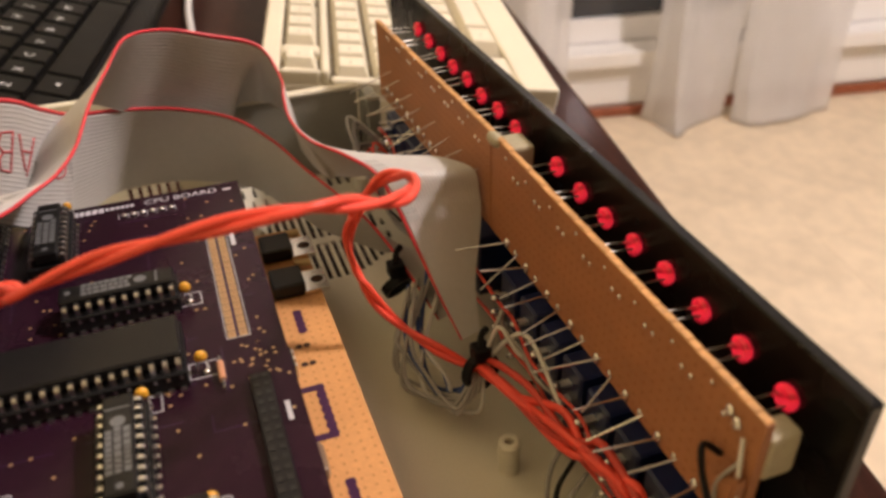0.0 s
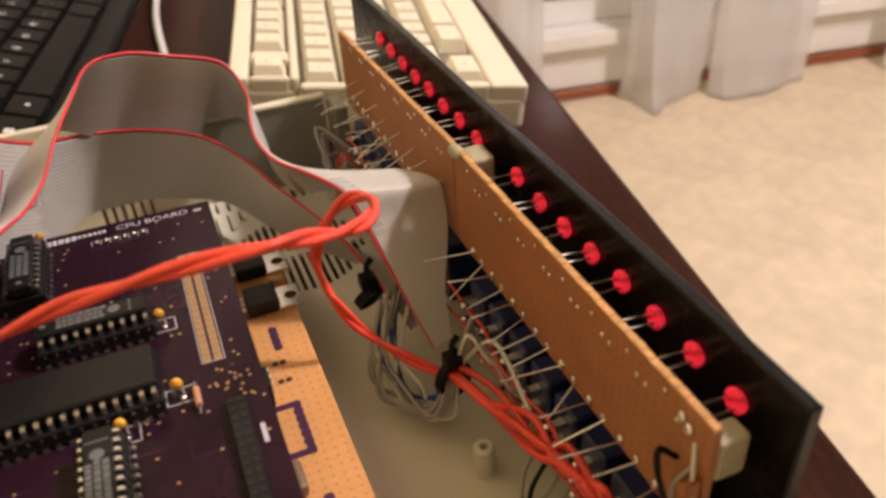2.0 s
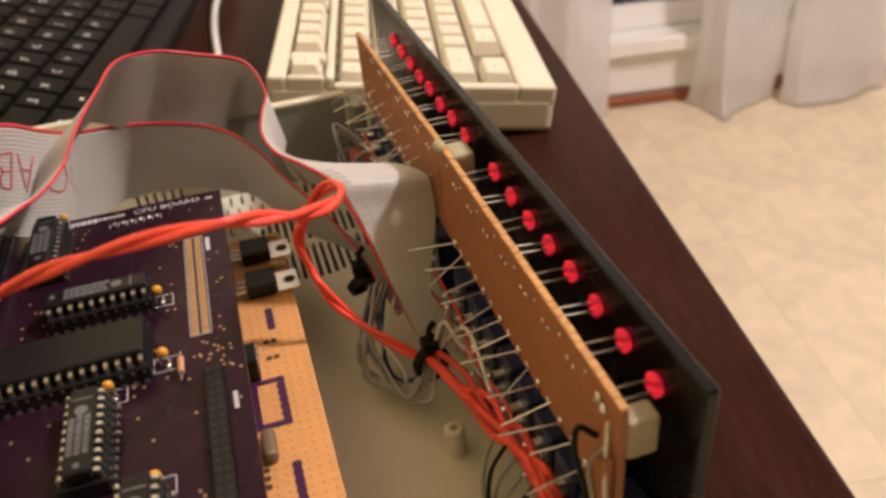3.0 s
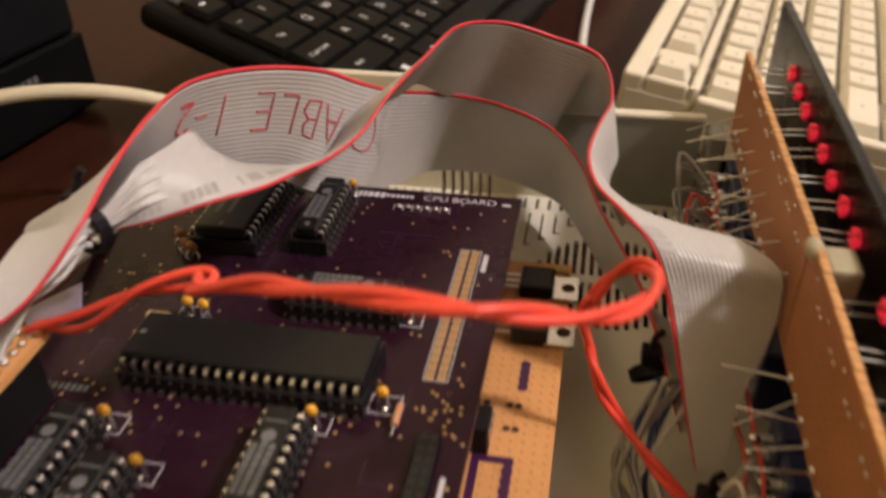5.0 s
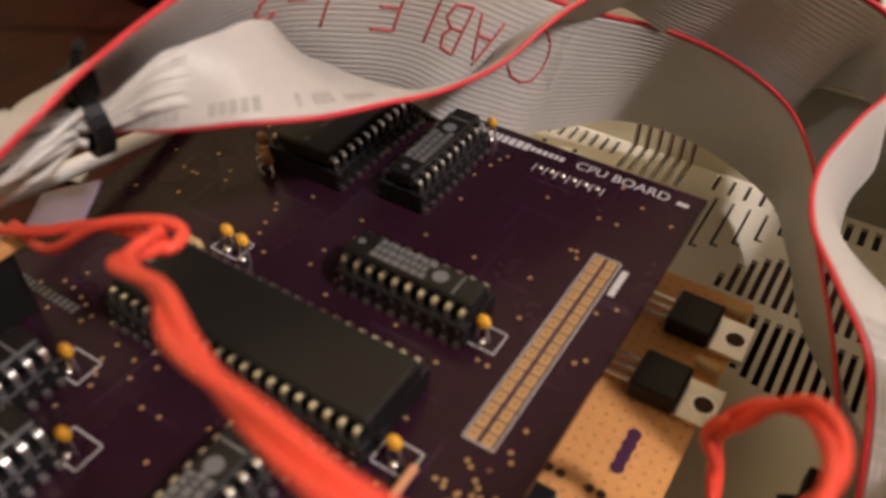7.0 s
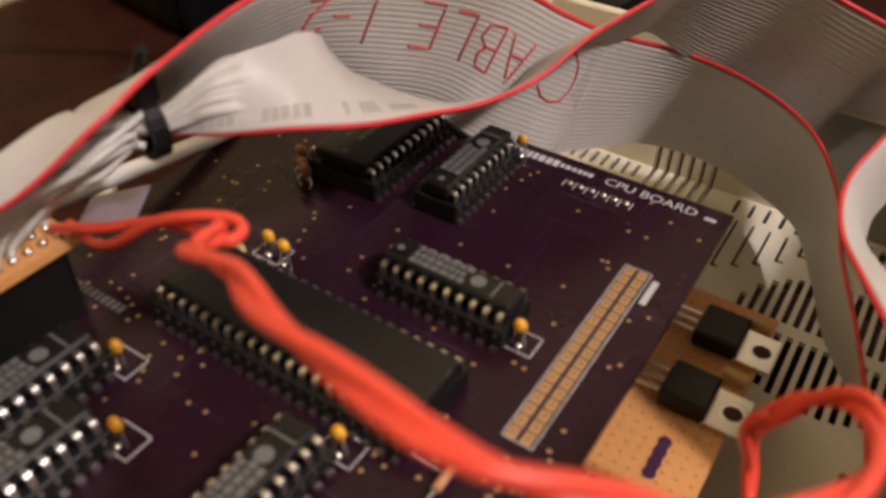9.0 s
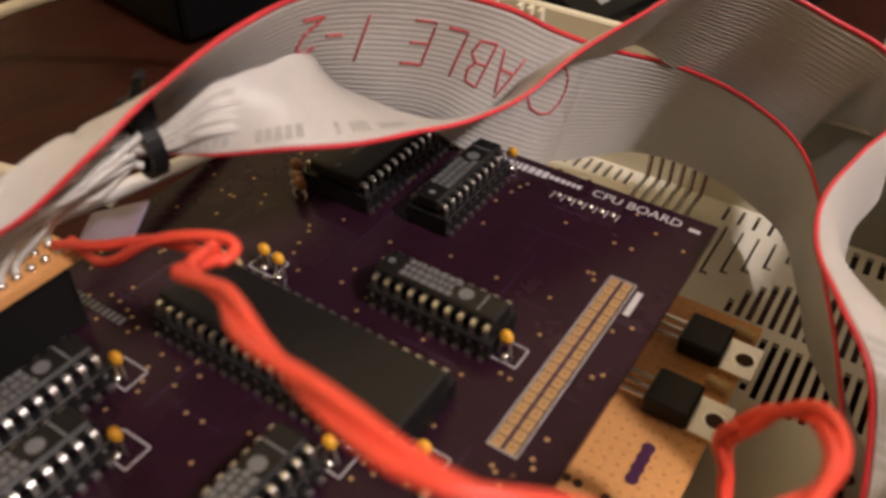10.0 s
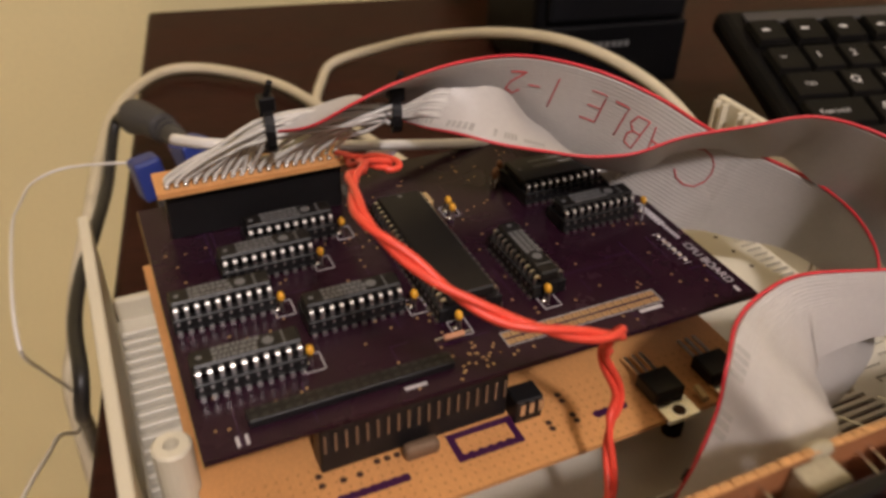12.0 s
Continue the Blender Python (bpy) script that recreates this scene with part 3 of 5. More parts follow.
def bead(x, y, s=1.0, silk=1):
    y += 0.0014
    c = part("capacitor", ball(bmesh.new(), (x, y, Z + 0.0041), 0.0017 * s, 1.0, 0.75, 1.05, 12), CAP, pcb, "small yellow bead capacitor", smooth=True)
    bm = bmesh.new()
    for k in (-1, 1):
        cyl(bm, (x + k * 0.0007, y, Z + 0.0031), (x + k * 0.0012, y, Z), 0.00025, seg=6)
    part("lead", bm, TIN, c)
    bm = bmesh.new()
    ball(bm, (x + 0.0006, y - 0.0012, Z + 0.0006), 0.0009, 1, 1, 0.9, 8)
    part("solder_joint", bm, SOLDER, c, smooth=True)
    if silk:
        t = 0.00025
        a, b, d, e = x - 0.0030, x + 0.0030, y - 0.0021, y + 0.0027
        part("silkscreen", flat_bars([(a, b, d, d + t), (a, b, e, e + t), (a, a + t, d, e), (b, b + t, d, e)], Z + 0.00004), SILK, c)["kind"] = "stuff"
    return c


for x, y in ((-0.019, -0.056), (-0.018, -0.082), (-0.069, -0.0955), (-0.057, -0.1055), (-0.042, -0.1205), (-0.020, -0.1195), (-0.030, -0.089)):
    bead(x, y, 0.8)
bead(-0.068, -0.062, 0.8), bead(-0.064, -0.0625, 0.8, 0)
bead(-0.0458, -0.0065, 0.7, 0)
for x, y, h in ((-0.0790, -0.0385, 0.0034), (-0.0815, -0.0360, 0.0042), (-0.0765, -0.0405, 0.0040)):
    c = part("disc_capacitor", ball(bmesh.new(), (x, y, Z + h), 0.0016, 1.0, 0.6, 1.0, 12), DISC_BROWN, pcb, "small brown disc capacitor", smooth=True)
    for k in (-1, 1):
        part("lead", cord([(x + k * 0.0008, y, Z + h - 0.001), (x + k * 0.0018, y - 0.0006, Z + 0.0014), (x + k * 0.0010, y - 0.0004, Z)], 0.00022, per=4, seg=6), TIN, c, smooth=True)
part("resonator", one_box(-0.0755, -0.0695, -0.0668, -0.0645, Z + 0.0012, Z + 0.0042, bevel=0.0009, seg=2), CRYSTAL, pcb, "tan flat resonator")
part("resistor", cyl(bmesh.new(), (-0.0145, -0.0808, Z + 0.0014), (-0.0145, -0.0862, Z + 0.0014), 0.00075, seg=10), RESIST, pcb, "pinkish tan axial resistor")
part("resistor_lead", cyl(cyl(bmesh.new(), (-0.0145, -0.0788, Z + 0.0015), (-0.0145, -0.0885, Z + 0.0015), 0.0003, seg=6), (-0.0145, -0.0885, Z + 0.0015), (-0.0145, -0.0885, Z), 0.0003, seg=6), SOLDER, pcb)
# empty connector footprint: two rows of gold pads in a white outline
fx0, fx1, fy0, fy1 = -0.0122, -0.0071, -0.0722, -0.0262
pads = [(xx, fy0 + 0.0014 + i * 0.00254) for xx in (-0.0109, -0.0084) for i in range(18)]
foot = part("connector_footprint", one_box(fx0 + 0.0004, fx1 - 0.0004, fy0 + 0.0002, fy1 - 0.0002, Z, Z + 0.00002), TRACE, pcb, "two rows of bare gold pads")
bm = one_box(-0.0009, 0.0009, -0.00116, 0.00116, 0.00003, 0.00016, bevel=0.00006)
PAD = bpy.data.meshes.new("gold_pad")
bm.to_mesh(PAD)
bm.free()
PAD.materials.append(GOLD)
for xx, yy in pads:
    part("gold_pad", PAD, None, foot, at=pose(xx, yy, Z))
part("pad_hole", disc_field(pads, 0.00030, Z + 0.00020, 8), HOLE_SOFT, foot)["kind"] = "stuff"
t = 0.0002
part("silkscreen", flat_bars([(fx0, fx1, fy0, fy0 + t), (fx0, fx1, fy1, fy1 + t), (fx0, fx0 + t, fy0, fy1), (fx1, fx1 + t, fy0, fy1), (-0.0062, -0.0050, -0.0345, -0.0275)], Z + 0.00004), SILK, pcb)["kind"] = "stuff"
# low double socket strip
strip = part("socket_strip", one_box(-0.0094, -0.0052, -0.1360, -0.0875, Z, Z + 0.0022, bevel=0.0002), SOCKET, pcb, "low black double row socket strip")
for i in range(19):
    for xx in (-0.0083, -0.0063):
        part("socket_hole", one_box(xx - 0.0005, xx + 0.0005, -0.1346 + i * 0.00254 - 0.0006, -0.1346 + i * 0.00254 + 0.0006, Z + 0.00222, Z + 0.00235), CABLE_BLACK, strip)
part("silkscreen", flat_bars([(-0.0038, -0.0028, -0.101, -0.0955), (-0.0042, -0.0012, -0.1395, -0.1388), (-0.0042, -0.0012, -0.1375, -0.1368)], Z + 0.00004), SILK, pcb)["kind"] = "stuff"
# title along the far edge
lettering("board_title", "CPU BOARD", 0.0036, SILK, pcb, pose(-0.0165, -0.0036, Z + 0.00008), "white printed title")
bm, rnd = bmesh.new(), random.Random(4)
xx = -0.0500
while xx < -0.0295:
    w = rnd.uniform(0.0008, 0.0015)
    h = 0.0012 if xx < -0.038 else 0.0007
    box(bm, xx, xx + w, -0.0036 - h, -0.0036 + h, Z + 0.00004, Z + 0.0001)
    xx += w + 0.00035
part("printed_line", bm, SILK, pcb)["kind"] = "stuff"
part("board_mark", flat_bars([(-0.0048, -0.0025, -0.0046, -0.0036)], Z + 0.00004), SILK, pcb)
bm = bmesh.new()
for i in range(6):
    ball(bm, (-0.0320 + i * 0.0025, -0.0090, Z + 0.0003), 0.0008, 1, 1, 0.8, 8)
part("solder_row", bm, SOLDER, pcb, smooth=True)
part("silkscreen", flat_bars([(-0.0335 + 0.0025 * i, -0.0333 + 0.0025 * i, -0.0103, -0.0077) for i in range(7)], Z + 0.00004), SILK, pcb)["kind"] = "stuff"
bm, rnd = bmesh.new(), random.Random(8)
xx = -0.0945
while xx < -0.078:
    w = rnd.uniform(0.0006, 0.0012)
    box(bm, xx, xx + w, -0.0868, -0.0850, Z + 0.00004, Z + 0.0001)
    xx += w + 0.0005
part("label_bars", bm, CHIP_INK, pcb)["kind"] = "stuff"
rnd = random.Random(12)
vias = [(rnd.uniform(-0.1, -0.002), rnd.uniform(-0.144, -0.004)) for _ in range(230)]
vias += [(rnd.gauss(-0.0035, 0.003) - 0.003, rnd.gauss(-0.079, 0.004)) for _ in range(26)]
vias = [v for v in vias if v[0] < -0.0006 and not (fx0 - 0.001 < v[0] < fx1 + 0.001 and fy0 < v[1] < fy1)]
part("via", disc_field(vias, 0.00041, Z + 0.00005, 8), GOLD, pcb)["kind"] = "stuff"
traces = []
for _ in range(70):
    a, b = rnd.uniform(-0.1, -0.006), rnd.uniform(-0.142, -0.006)
    if rnd.random() < 0.5:
        traces.append((a, min(a + rnd.uniform(0.004, 0.02), -0.001), b, b + 0.0003))
    else:
        traces.append((a, a + 0.0003, b, min(b + rnd.uniform(0.004, 0.02), -0.002)))
part("trace", flat_bars(traces, Z, 0.00003), TRACE, pcb)["kind"] = "stuff"

# ---- front panel: black plate, brown perfboard, red lamps, switches ----
panel = thing("front_panel", (0, 0, 0), "black front panel seen from behind, red lamps on perfboard", "control panel")
PX = 0.0716
part("plate", one_box(PX, PX + 0.0028, -0.1600, 0.078, 0.012, 0.1018, bevel=0.0004), ACRYLIC, panel, "glossy black plate")
for y0, y1 in ((-0.1535, -0.0490), (-0.0482, 0.0585)):
    pf = part("perfboard", one_box(0.0604, 0.0620, y0, y1, 0.0685, 0.0958), PERF_BROWN, panel, "brown phenolic perfboard strip",
              at=Matrix.Translation((0, y0, 0.082)) @ pose(0, 0, 0, -2.2 if y0 > -0.1 else 0) @ Matrix.Translation((0, -y0, -0.082)))
    bm, yy, wob = bmesh.new(), y0 + 0.0002, random.Random(5)
    while yy < y1 - 0.002:
        box(bm, 0.06035, 0.06205, yy, yy + 0.0025, 0.0958, 0.0961 + wob.uniform(-0.0001, 0.00025), bevel=0.0002)
        yy += 0.00254
    part("cut_edge", bm, PERF_EDGE, pf)
    rows = [(y0 + 0.002 + 0.00254 * j, 0.0705 + 0.00254 * i) for j in range(int((y1 - y0 - 0.003) / 0.00254)) for i in range(10)]
    bm = bmesh.new()
    for yy, zz in rows:
        bm.faces.new([bm.verts.new((0.06034, yy + 0.0004 * math.cos(k * math.pi / 3), zz + 0.0004 * math.sin(k * math.pi / 3))) for k in range(6)])
    part("solder_hole", bm, HOLE_SOFT, pf)["kind"] = "stuff"
LED_Y = [-0.1462 + 0.01172 * i for i in range(8)] + [-0.0395 + 0.01172 * i for i in range(8)]


def led_mesh():
    bm = bmesh.new()
    prof = [(0.0, 0.0), (0.0018, 0.0), (0.00245, 0.0003), (0.00245, 0.0010), (0.00225, 0.0012), (0.00225, 0.0058), (0.0020, 0.0072), (0.0014, 0.0082), (0.0, 0.0086)]
    n, rings = 14, []
    for r, x in prof:
        rings.append([bm.verts.new((x, r * math.cos(2 * math.pi * k / n), r * math.sin(2 * math.pi * k / n))) for k in range(n)] if r else [bm.verts.new((x, 0, 0))])
    for a, b in zip(rings, rings[1:]):
        for k in range(n):
            f = [a[k % len(a)], a[(k + 1) % len(a)], b[(k + 1) % len(b)], b[k % len(b)]]
            bm.faces.new(list(dict.fromkeys(f)))
    bmesh.ops.recalc_face_normals(bm, faces=bm.faces[:])
    me = bpy.data.meshes.new("led")
    bm.to_mesh(me)
    bm.free()
    me.materials.append(LED_RED)
    for p in me.polygons:
        p.use_smooth = True
    return me


LED, rnd = led_mesh(), random.Random(21)
bm = bmesh.new()
for s in (-1, 1):
    cyl(bm, (-0.0095, s * 0.00127, 0), (0.0, s * 0.00127, 0), 0.00028, seg=6)
LEAD = bpy.data.meshes.new("lead")
bm.to_mesh(LEAD)
bm.free()
LEAD.materials.append(STEEL)
for y in LED_Y:
    ob = part("led", LED, None, panel, "red round lamp on two wire leads", at=pose(0.0702, y, 0.0918 + rnd.uniform(-0.0006, 0.0006), rnd.uniform(0, 25), rnd.uniform(-5, 5), rnd.uniform(-6, 6)))
    part("lead", LEAD, None, ob)
    bm = ball(ball(bmesh.new(), (0.0602, y - 0.0013, 0.0905), 0.00055, 0.7, 1, 1.2, 8), (0.0602, y + 0.0013, 0.0905), 0.00055, 0.7, 1, 1.2, 8)
    ball(bm, (0.0602, y + 0.004, 0.0704), 0.0010, 0.8, 1, 1.5, 8)
    ball(bm, (0.0602, y + 0.0058 + rnd.uniform(-0.001, 0.001), 0.0936 + rnd.uniform(-0.0008, 0.0005)), 0.00045, 0.7, 1, 1.2, 8)
    ball(bm, (0.0602, y - 0.0012, 0.0706), 0.0007, 0.7, 1, 1.4, 8)
    part("solder_joint", bm, SOLDER, panel, smooth=True)
for y0, y1, z0, z1 in ((-0.1538, -0.1490, 0.0830, 0.0922), (-0.0575, -0.0490, 0.0850, 0.0955)):
    part("spacer_block", one_box(0.0621, 0.0682, y0, y1, z0, z1, bevel=0.0008, seg=2), SPACER, panel, "pale square spacer block")
part("glue_blob", ball(bmesh.new(), (0.0608, -0.0500, 0.0950), 0.0024, 0.8, 1.6, 0.7, 12), SPACER, panel, smooth=True)
for i, y in enumerate(LED_Y):
    sw = part("toggle_switch", one_box(0.0590, 0.0714, y - 0.0046, y + 0.0046, 0.0420, 0.0620, bevel=0.0006), SWITCH_BLUE, panel, "dark blue toggle switch body with tinned lugs")
    for z in (0.0470, 0.0520, 0.0570):
        part("lug", one_box(0.0550, 0.0590, y - 0.0010, y + 0.0010, z - 0.0004, z + 0.0004), TIN, sw)
        part("solder_joint", ball(bmesh.new(), (0.0553 + rnd.uniform(-0.0006, 0.0004), y + rnd.uniform(-0.0006, 0.0006), z + 0.0003), 0.0011, 1.3, 0.9, 0.8, 8), SOLDER, sw, smooth=True)
    # trimmed wire legs that stick out of the perfboard's rear face
    a = Vector((0.0606, y + 0.003, 0.0712 - max(0, y + 0.048) * 0.03))
    b = a + Vector((-0.0105 - rnd.uniform(0, 0.0035), rnd.uniform(-0.001, 0.004), rnd.uniform(-0.003, 0.001)))
    part("bare_lead", cyl(bmesh.new(), a, b, 0.00025, seg=6), STEEL, panel, "straight bare wire lead")
    if rnd.random() < 0.6:
        a = Vector((0.0606, y - 0.002, 0.0706 - max(0, y + 0.048) * 0.03))
        b = a + Vector((-0.0085 - rnd.uniform(0, 0.003), rnd.uniform(-0.004, 0.003), rnd.uniform(-0.006, -0.001)))
        part("bare_lead", cyl(bmesh.new(), a, b, 0.00023, seg=6), STEEL, panel)
    if y > -0.045:
        a = Vector((0.0606, y + rnd.uniform(-0.002, 0.002), 0.0820 - max(0, y + 0.048) * 0.035))
        b = a + Vector((-0.0135 - rnd.uniform(0, 0.003), rnd.uniform(-0.004, 0.001), -0.0045 + rnd.uniform(-0.001, 0.001)))
        part("bare_lead", cyl(bmesh.new(), a, b, 0.00023, seg=6), STEEL, panel)
for j, (dx, dz, m) in enumerate(((0.0555, 0.0572, WIRE_ORANGE), (0.0535, 0.0500, WIRE_RED))):
    pts = [(dx + rnd.uniform(-0.0012, 0.0012), y, dz + rnd.uniform(-0.0015, 0.002)) for y in LED_Y]
    part("bus_wire", cord(pts, 0.0005, per=5, seg=6), WIRE_RED, panel, "red wire along the switch lugs", smooth=True)
# tangle of thin wires at the panel's ends
for k in range(12):
    y0 = rnd.uniform(0.015, 0.05)
    pts = [(0.057, y0, 0.050), (0.050 - rnd.uniform(0, 0.006), y0 + rnd.uniform(-0.006, 0.004), 0.052 + rnd.uniform(-0.004, 0.012)), (0.048, y0 - 0.008, 0.042), (0.052, y0 - 0.018, 0.038)]
    part("jumper_wire", cord(pts, 0.0005, per=5, seg=6), rnd.choice((WIRE_WHITE, WIRE_GREY, WIRE_ORANGE, WIRE_GREY, BLACK_NYLON)), panel, smooth=True)
# end wires on the near corner of the perfboard
for pts, r, m in (([(0.0600, -0.1465, 0.0830), (0.0565, -0.1460, 0.0860), (0.0545, -0.1490, 0.0840), (0.0555, -0.1515, 0.0760), (0.0570, -0.1530, 0.0600)], 0.0006, BLACK_NYLON),
                  ([(0.0602, -0.1500, 0.0900), (0.0590, -0.1520, 0.0850), (0.0580, -0.1545, 0.0740), (0.0600, -0.1545, 0.0560)], 0.0004, WIRE_WHITE),
                  ([(0.0602, -0.1505, 0.0850), (0.0570, -0.1500, 0.0800), (0.0565, -0.1535, 0.0720), (0.0590, -0.1550, 0.0560)], 0.0004, WIRE_GREY)):
    part("end_wire", cord(pts, r, per=6, seg=6), m, panel, smooth=True)
part("solder_joint", ball(ball(bmesh.new(), (0.0601, -0.1462, 0.0925), 0.0010, 0.8, 1, 1.2), (0.0601, -0.1482, 0.0915), 0.0011, 0.8, 1, 1.2), SOLDER, panel, smooth=True)

bm = bmesh.new()
wedge = [[bm.verts.new((x, y, z)) for y, z in ((-0.1535, 0.0850), (-0.1535, 0.0700), (-0.1500, 0.0590), (-0.1468, 0.0690), (-0.1480, 0.0800))] for x in (0.0572, 0.0600)]
for k in range(5):
    bm.faces.new((wedge[0][k], wedge[0][(k + 1) % 5], wedge[1][(k + 1) % 5], wedge[1][k]))
bm.faces.new(wedge[0][::-1]), bm.faces.new(wedge[1])
bmesh.ops.recalc_face_normals(bm, faces=bm.faces[:])
bmesh.ops.bevel(bm, geom=bm.edges[:], offset=0.0005, segments=2, affect="EDGES")
part("tape_wrap", bm, PERF_BROWN, panel, "brown tape wrapped round the wire ends")

# ---- ribbon cables ----
NC, RW = 26, 0.033


class Ribbon:
    """A flat cable: its red edge runs through the points; the width direction and width go with them."""

    def __init__(self, rows, skew_from, per=10):
        self.edge = spline([r[0] for r in rows], per)
        ws = spline([Vector(r[1]).normalized() for r in rows], per)
        wd = spline([(r[2], 0, 0) for r in rows], per)
        n = len(self.edge)
        self.wid = [w.x for w in wd]
        self.w, self.n = [], []
        for i in range(n):
            d = (self.edge[min(i + 1, n - 1)] - self.edge[max(i - 1, 0)]).normalized()
            keep = 0.85 if i < skew_from * per else 0.3      # the gathered end is skewed
            w = (ws[i] - d * ws[i].dot(d) * keep).normalized()
            self.w.append(w)
            self.n.append(d.cross(w).normalized())

    def at(self, i, s, off=0.0):
        """Row i (may lie between rows), s from 0 at the red edge to 1, off along the normal."""
        i = max(0.0, min(i, len(self.edge) - 1.001))
        k, f = int(i), i - int(i)
        return (self.edge[k].lerp(self.edge[k + 1], f) + self.w[k].lerp(self.w[k + 1], f) * (self.wid[k] * (1 - f) + self.wid[k + 1] * f) * s
                + self.n[k].lerp(self.n[k + 1], f) * off)

    def strip(self, c0, c1, valley):
        bm, thick, cols = bmesh.new(), 0.00042, []
        per = 3
        m = (c1 - c0) * per
        for side in (1, -1):
            grid = []
            for i in range(len(self.edge)):
                row = []
                for j in range(m + 1):
                    s = (c0 + j / per) / NC
                    h = (valley, thick, thick)[j % per] if j % per or 0 < j < m else 0.0
                    row.append(bm.verts.new(self.at(i, s, side * h)))
                grid.append(row)
            for a, b in zip(grid, grid[1:]):
                for j in range(m):
                    q = (a[j], a[j + 1], b[j + 1], b[j])
                    bm.faces.new(q if side > 0 else q[::-1])
        bmesh.ops.remove_doubles(bm, verts=bm.verts[:], dist=1e-6)
        return bm


def ribbon_cable(rows, label, valley, skew_from=99):
    rb = Ribbon(rows, skew_from)
    ob = thing("ribbon_cable", (0, 0, 0), label, "ribbon cable", "ribbon cables")
    part("band", rb.strip(1, NC, valley), RIBBON, ob, "grey ridged flat band", smooth=True)
    part("red_edge", rb.strip(0, 1, valley), RIBBON_RED, ob, "red first conductor", smooth=True)
    return rb, ob


ribbon_a, cable_a = ribbon_cable([
    ((-0.0780, -0.0800, 0.1010), (-0.2, 0.2, 1.0), 0.0035), ((-0.0715, -0.0735, 0.1010), (-0.3, 0.3, 1.0), 0.0042), ((-0.0630, -0.0705, 0.1022), (-0.40, 0.5, 0.62), 0.0118),
    ((-0.0550, -0.0650, 0.1032), (-0.30, 0.80, 0.34), 0.0175), ((-0.0485, -0.0545, 0.1010), (-0.40, 0.82, 0.04), 0.023),
    ((-0.0450, -0.0425, 0.0985), (-0.46, 0.78, -0.22), 0.027), ((-0.0410, -0.0320, 0.0970), (-0.47, 0.75, -0.40), 0.030),
    ((-0.0370, -0.0195, 0.0975), (-0.47, 0.73, -0.47), 0.031), ((-0.0330, -0.0070, 0.1020), (-0.46, 0.74, -0.46), RW),
    ((-0.0280, 0.0110, 0.1045), (-0.42, 0.75, -0.50), RW), ((-0.0220, 0.0290, 0.1070), (-0.28, 0.68, -0.68), 0.029),
    ((-0.0115, 0.0455, 0.1030), (-0.10, 0.42, -0.90), 0.033), ((0.0020, 0.0505, 0.0978), (0.0, 0.20, -0.98), 0.037),
    ((0.0175, 0.0505, 0.0920), (0.08, 0.08, -0.99), 0.037), ((0.0220, 0.0415, 0.0830), (0.16, 0.05, -0.98), 0.021),
    ((0.0190, 0.0180, 0.0862), (0.22, 0.08, -0.96), 0.020), ((0.0165, -0.0080, 0.0905), (0.46, 0.12, -0.86), 0.024),
    ((0.0185, -0.0230, 0.0905), (0.76, 0.16, -0.58), 0.028), ((0.0245, -0.0355, 0.0910), (0.92, 0.16, -0.34), 0.028),
    ((0.0310, -0.0425, 0.0875), (0.96, 0.02, -0.28), 0.027), ((0.0350, -0.0460, 0.0790), (0.98, 0.05, -0.18), 0.0245),
    ((0.0385, -0.0520, 0.0680), (1.0, 0.20, 0.0), 0.020), ((0.0415, -0.0600, 0.0580), (1.0, 0.3, 0), 0.012), ((0.0445, -0.0680, 0.0490), (1.0, 0.3, 0), 0.006)],
    "grey ribbon cable with a red edge, looping over the board", 0.00018, 16)
ribbon_b, cable_b = ribbon_cable([
    ((-0.0790, -0.1120, 0.1010), (-0.9, 0.3, 0.3), 0.006), ((-0.0700, -0.1010, 0.1050), (-0.85, 0.42, 0.1), 0.010), ((-0.0650, -0.0890, 0.1125), (-0.82, 0.42, -0.30), 0.018),
    ((-0.0655, -0.0770, 0.1160), (-0.78, 0.45, -0.42), 0.026), ((-0.0670, -0.0580, 0.1185), (-0.50, 0.38, -0.78), RW),
    ((-0.0680, -0.0380, 0.1170), (-0.36, 0.25, -0.90), RW), ((-0.0620, -0.0180, 0.1122), (-0.22, 0.14, -0.96), RW),
    ((-0.0520, -0.0020, 0.1055), (-0.10, 0.16, -1.0), 0.0332), ((-0.0470, 0.0140, 0.0955), (0, 0.30, -1.0), 0.0340), ((-0.0420, 0.0330, 0.0850), (0.05, 0.32, -1.0), 0.0345),
    ((-0.0300, 0.0470, 0.0785), (0.08, 0.30, -1.0), 0.0345), ((-0.0130, 0.0480, 0.0755), (0.12, 0.26, -1.0), 0.0345), ((0.0040, 0.0390, 0.0730), (0.18, 0.2, -1.0), 0.034),
    ((0.0145, 0.0240, 0.0695), (0.12, 0.1, -1.0), 0.030), ((0.0205, 0.0020, 0.0690), (0.22, 0.0, -0.95), 0.027), ((0.0275, -0.0150, 0.0665), (0.36, -0.05, -0.90), 0.023),
    ((0.0325, -0.0290, 0.0640), (0.5, 0.0, -0.8), 0.019), ((0.0375, -0.0430, 0.0570), (0.8, 0.1, -0.4), 0.014), ((0.0420, -0.0570, 0.0480), (1.0, 0.2, 0), 0.010)],
    "grey ribbon cable with red handwriting, standing on edge", 0.00014)


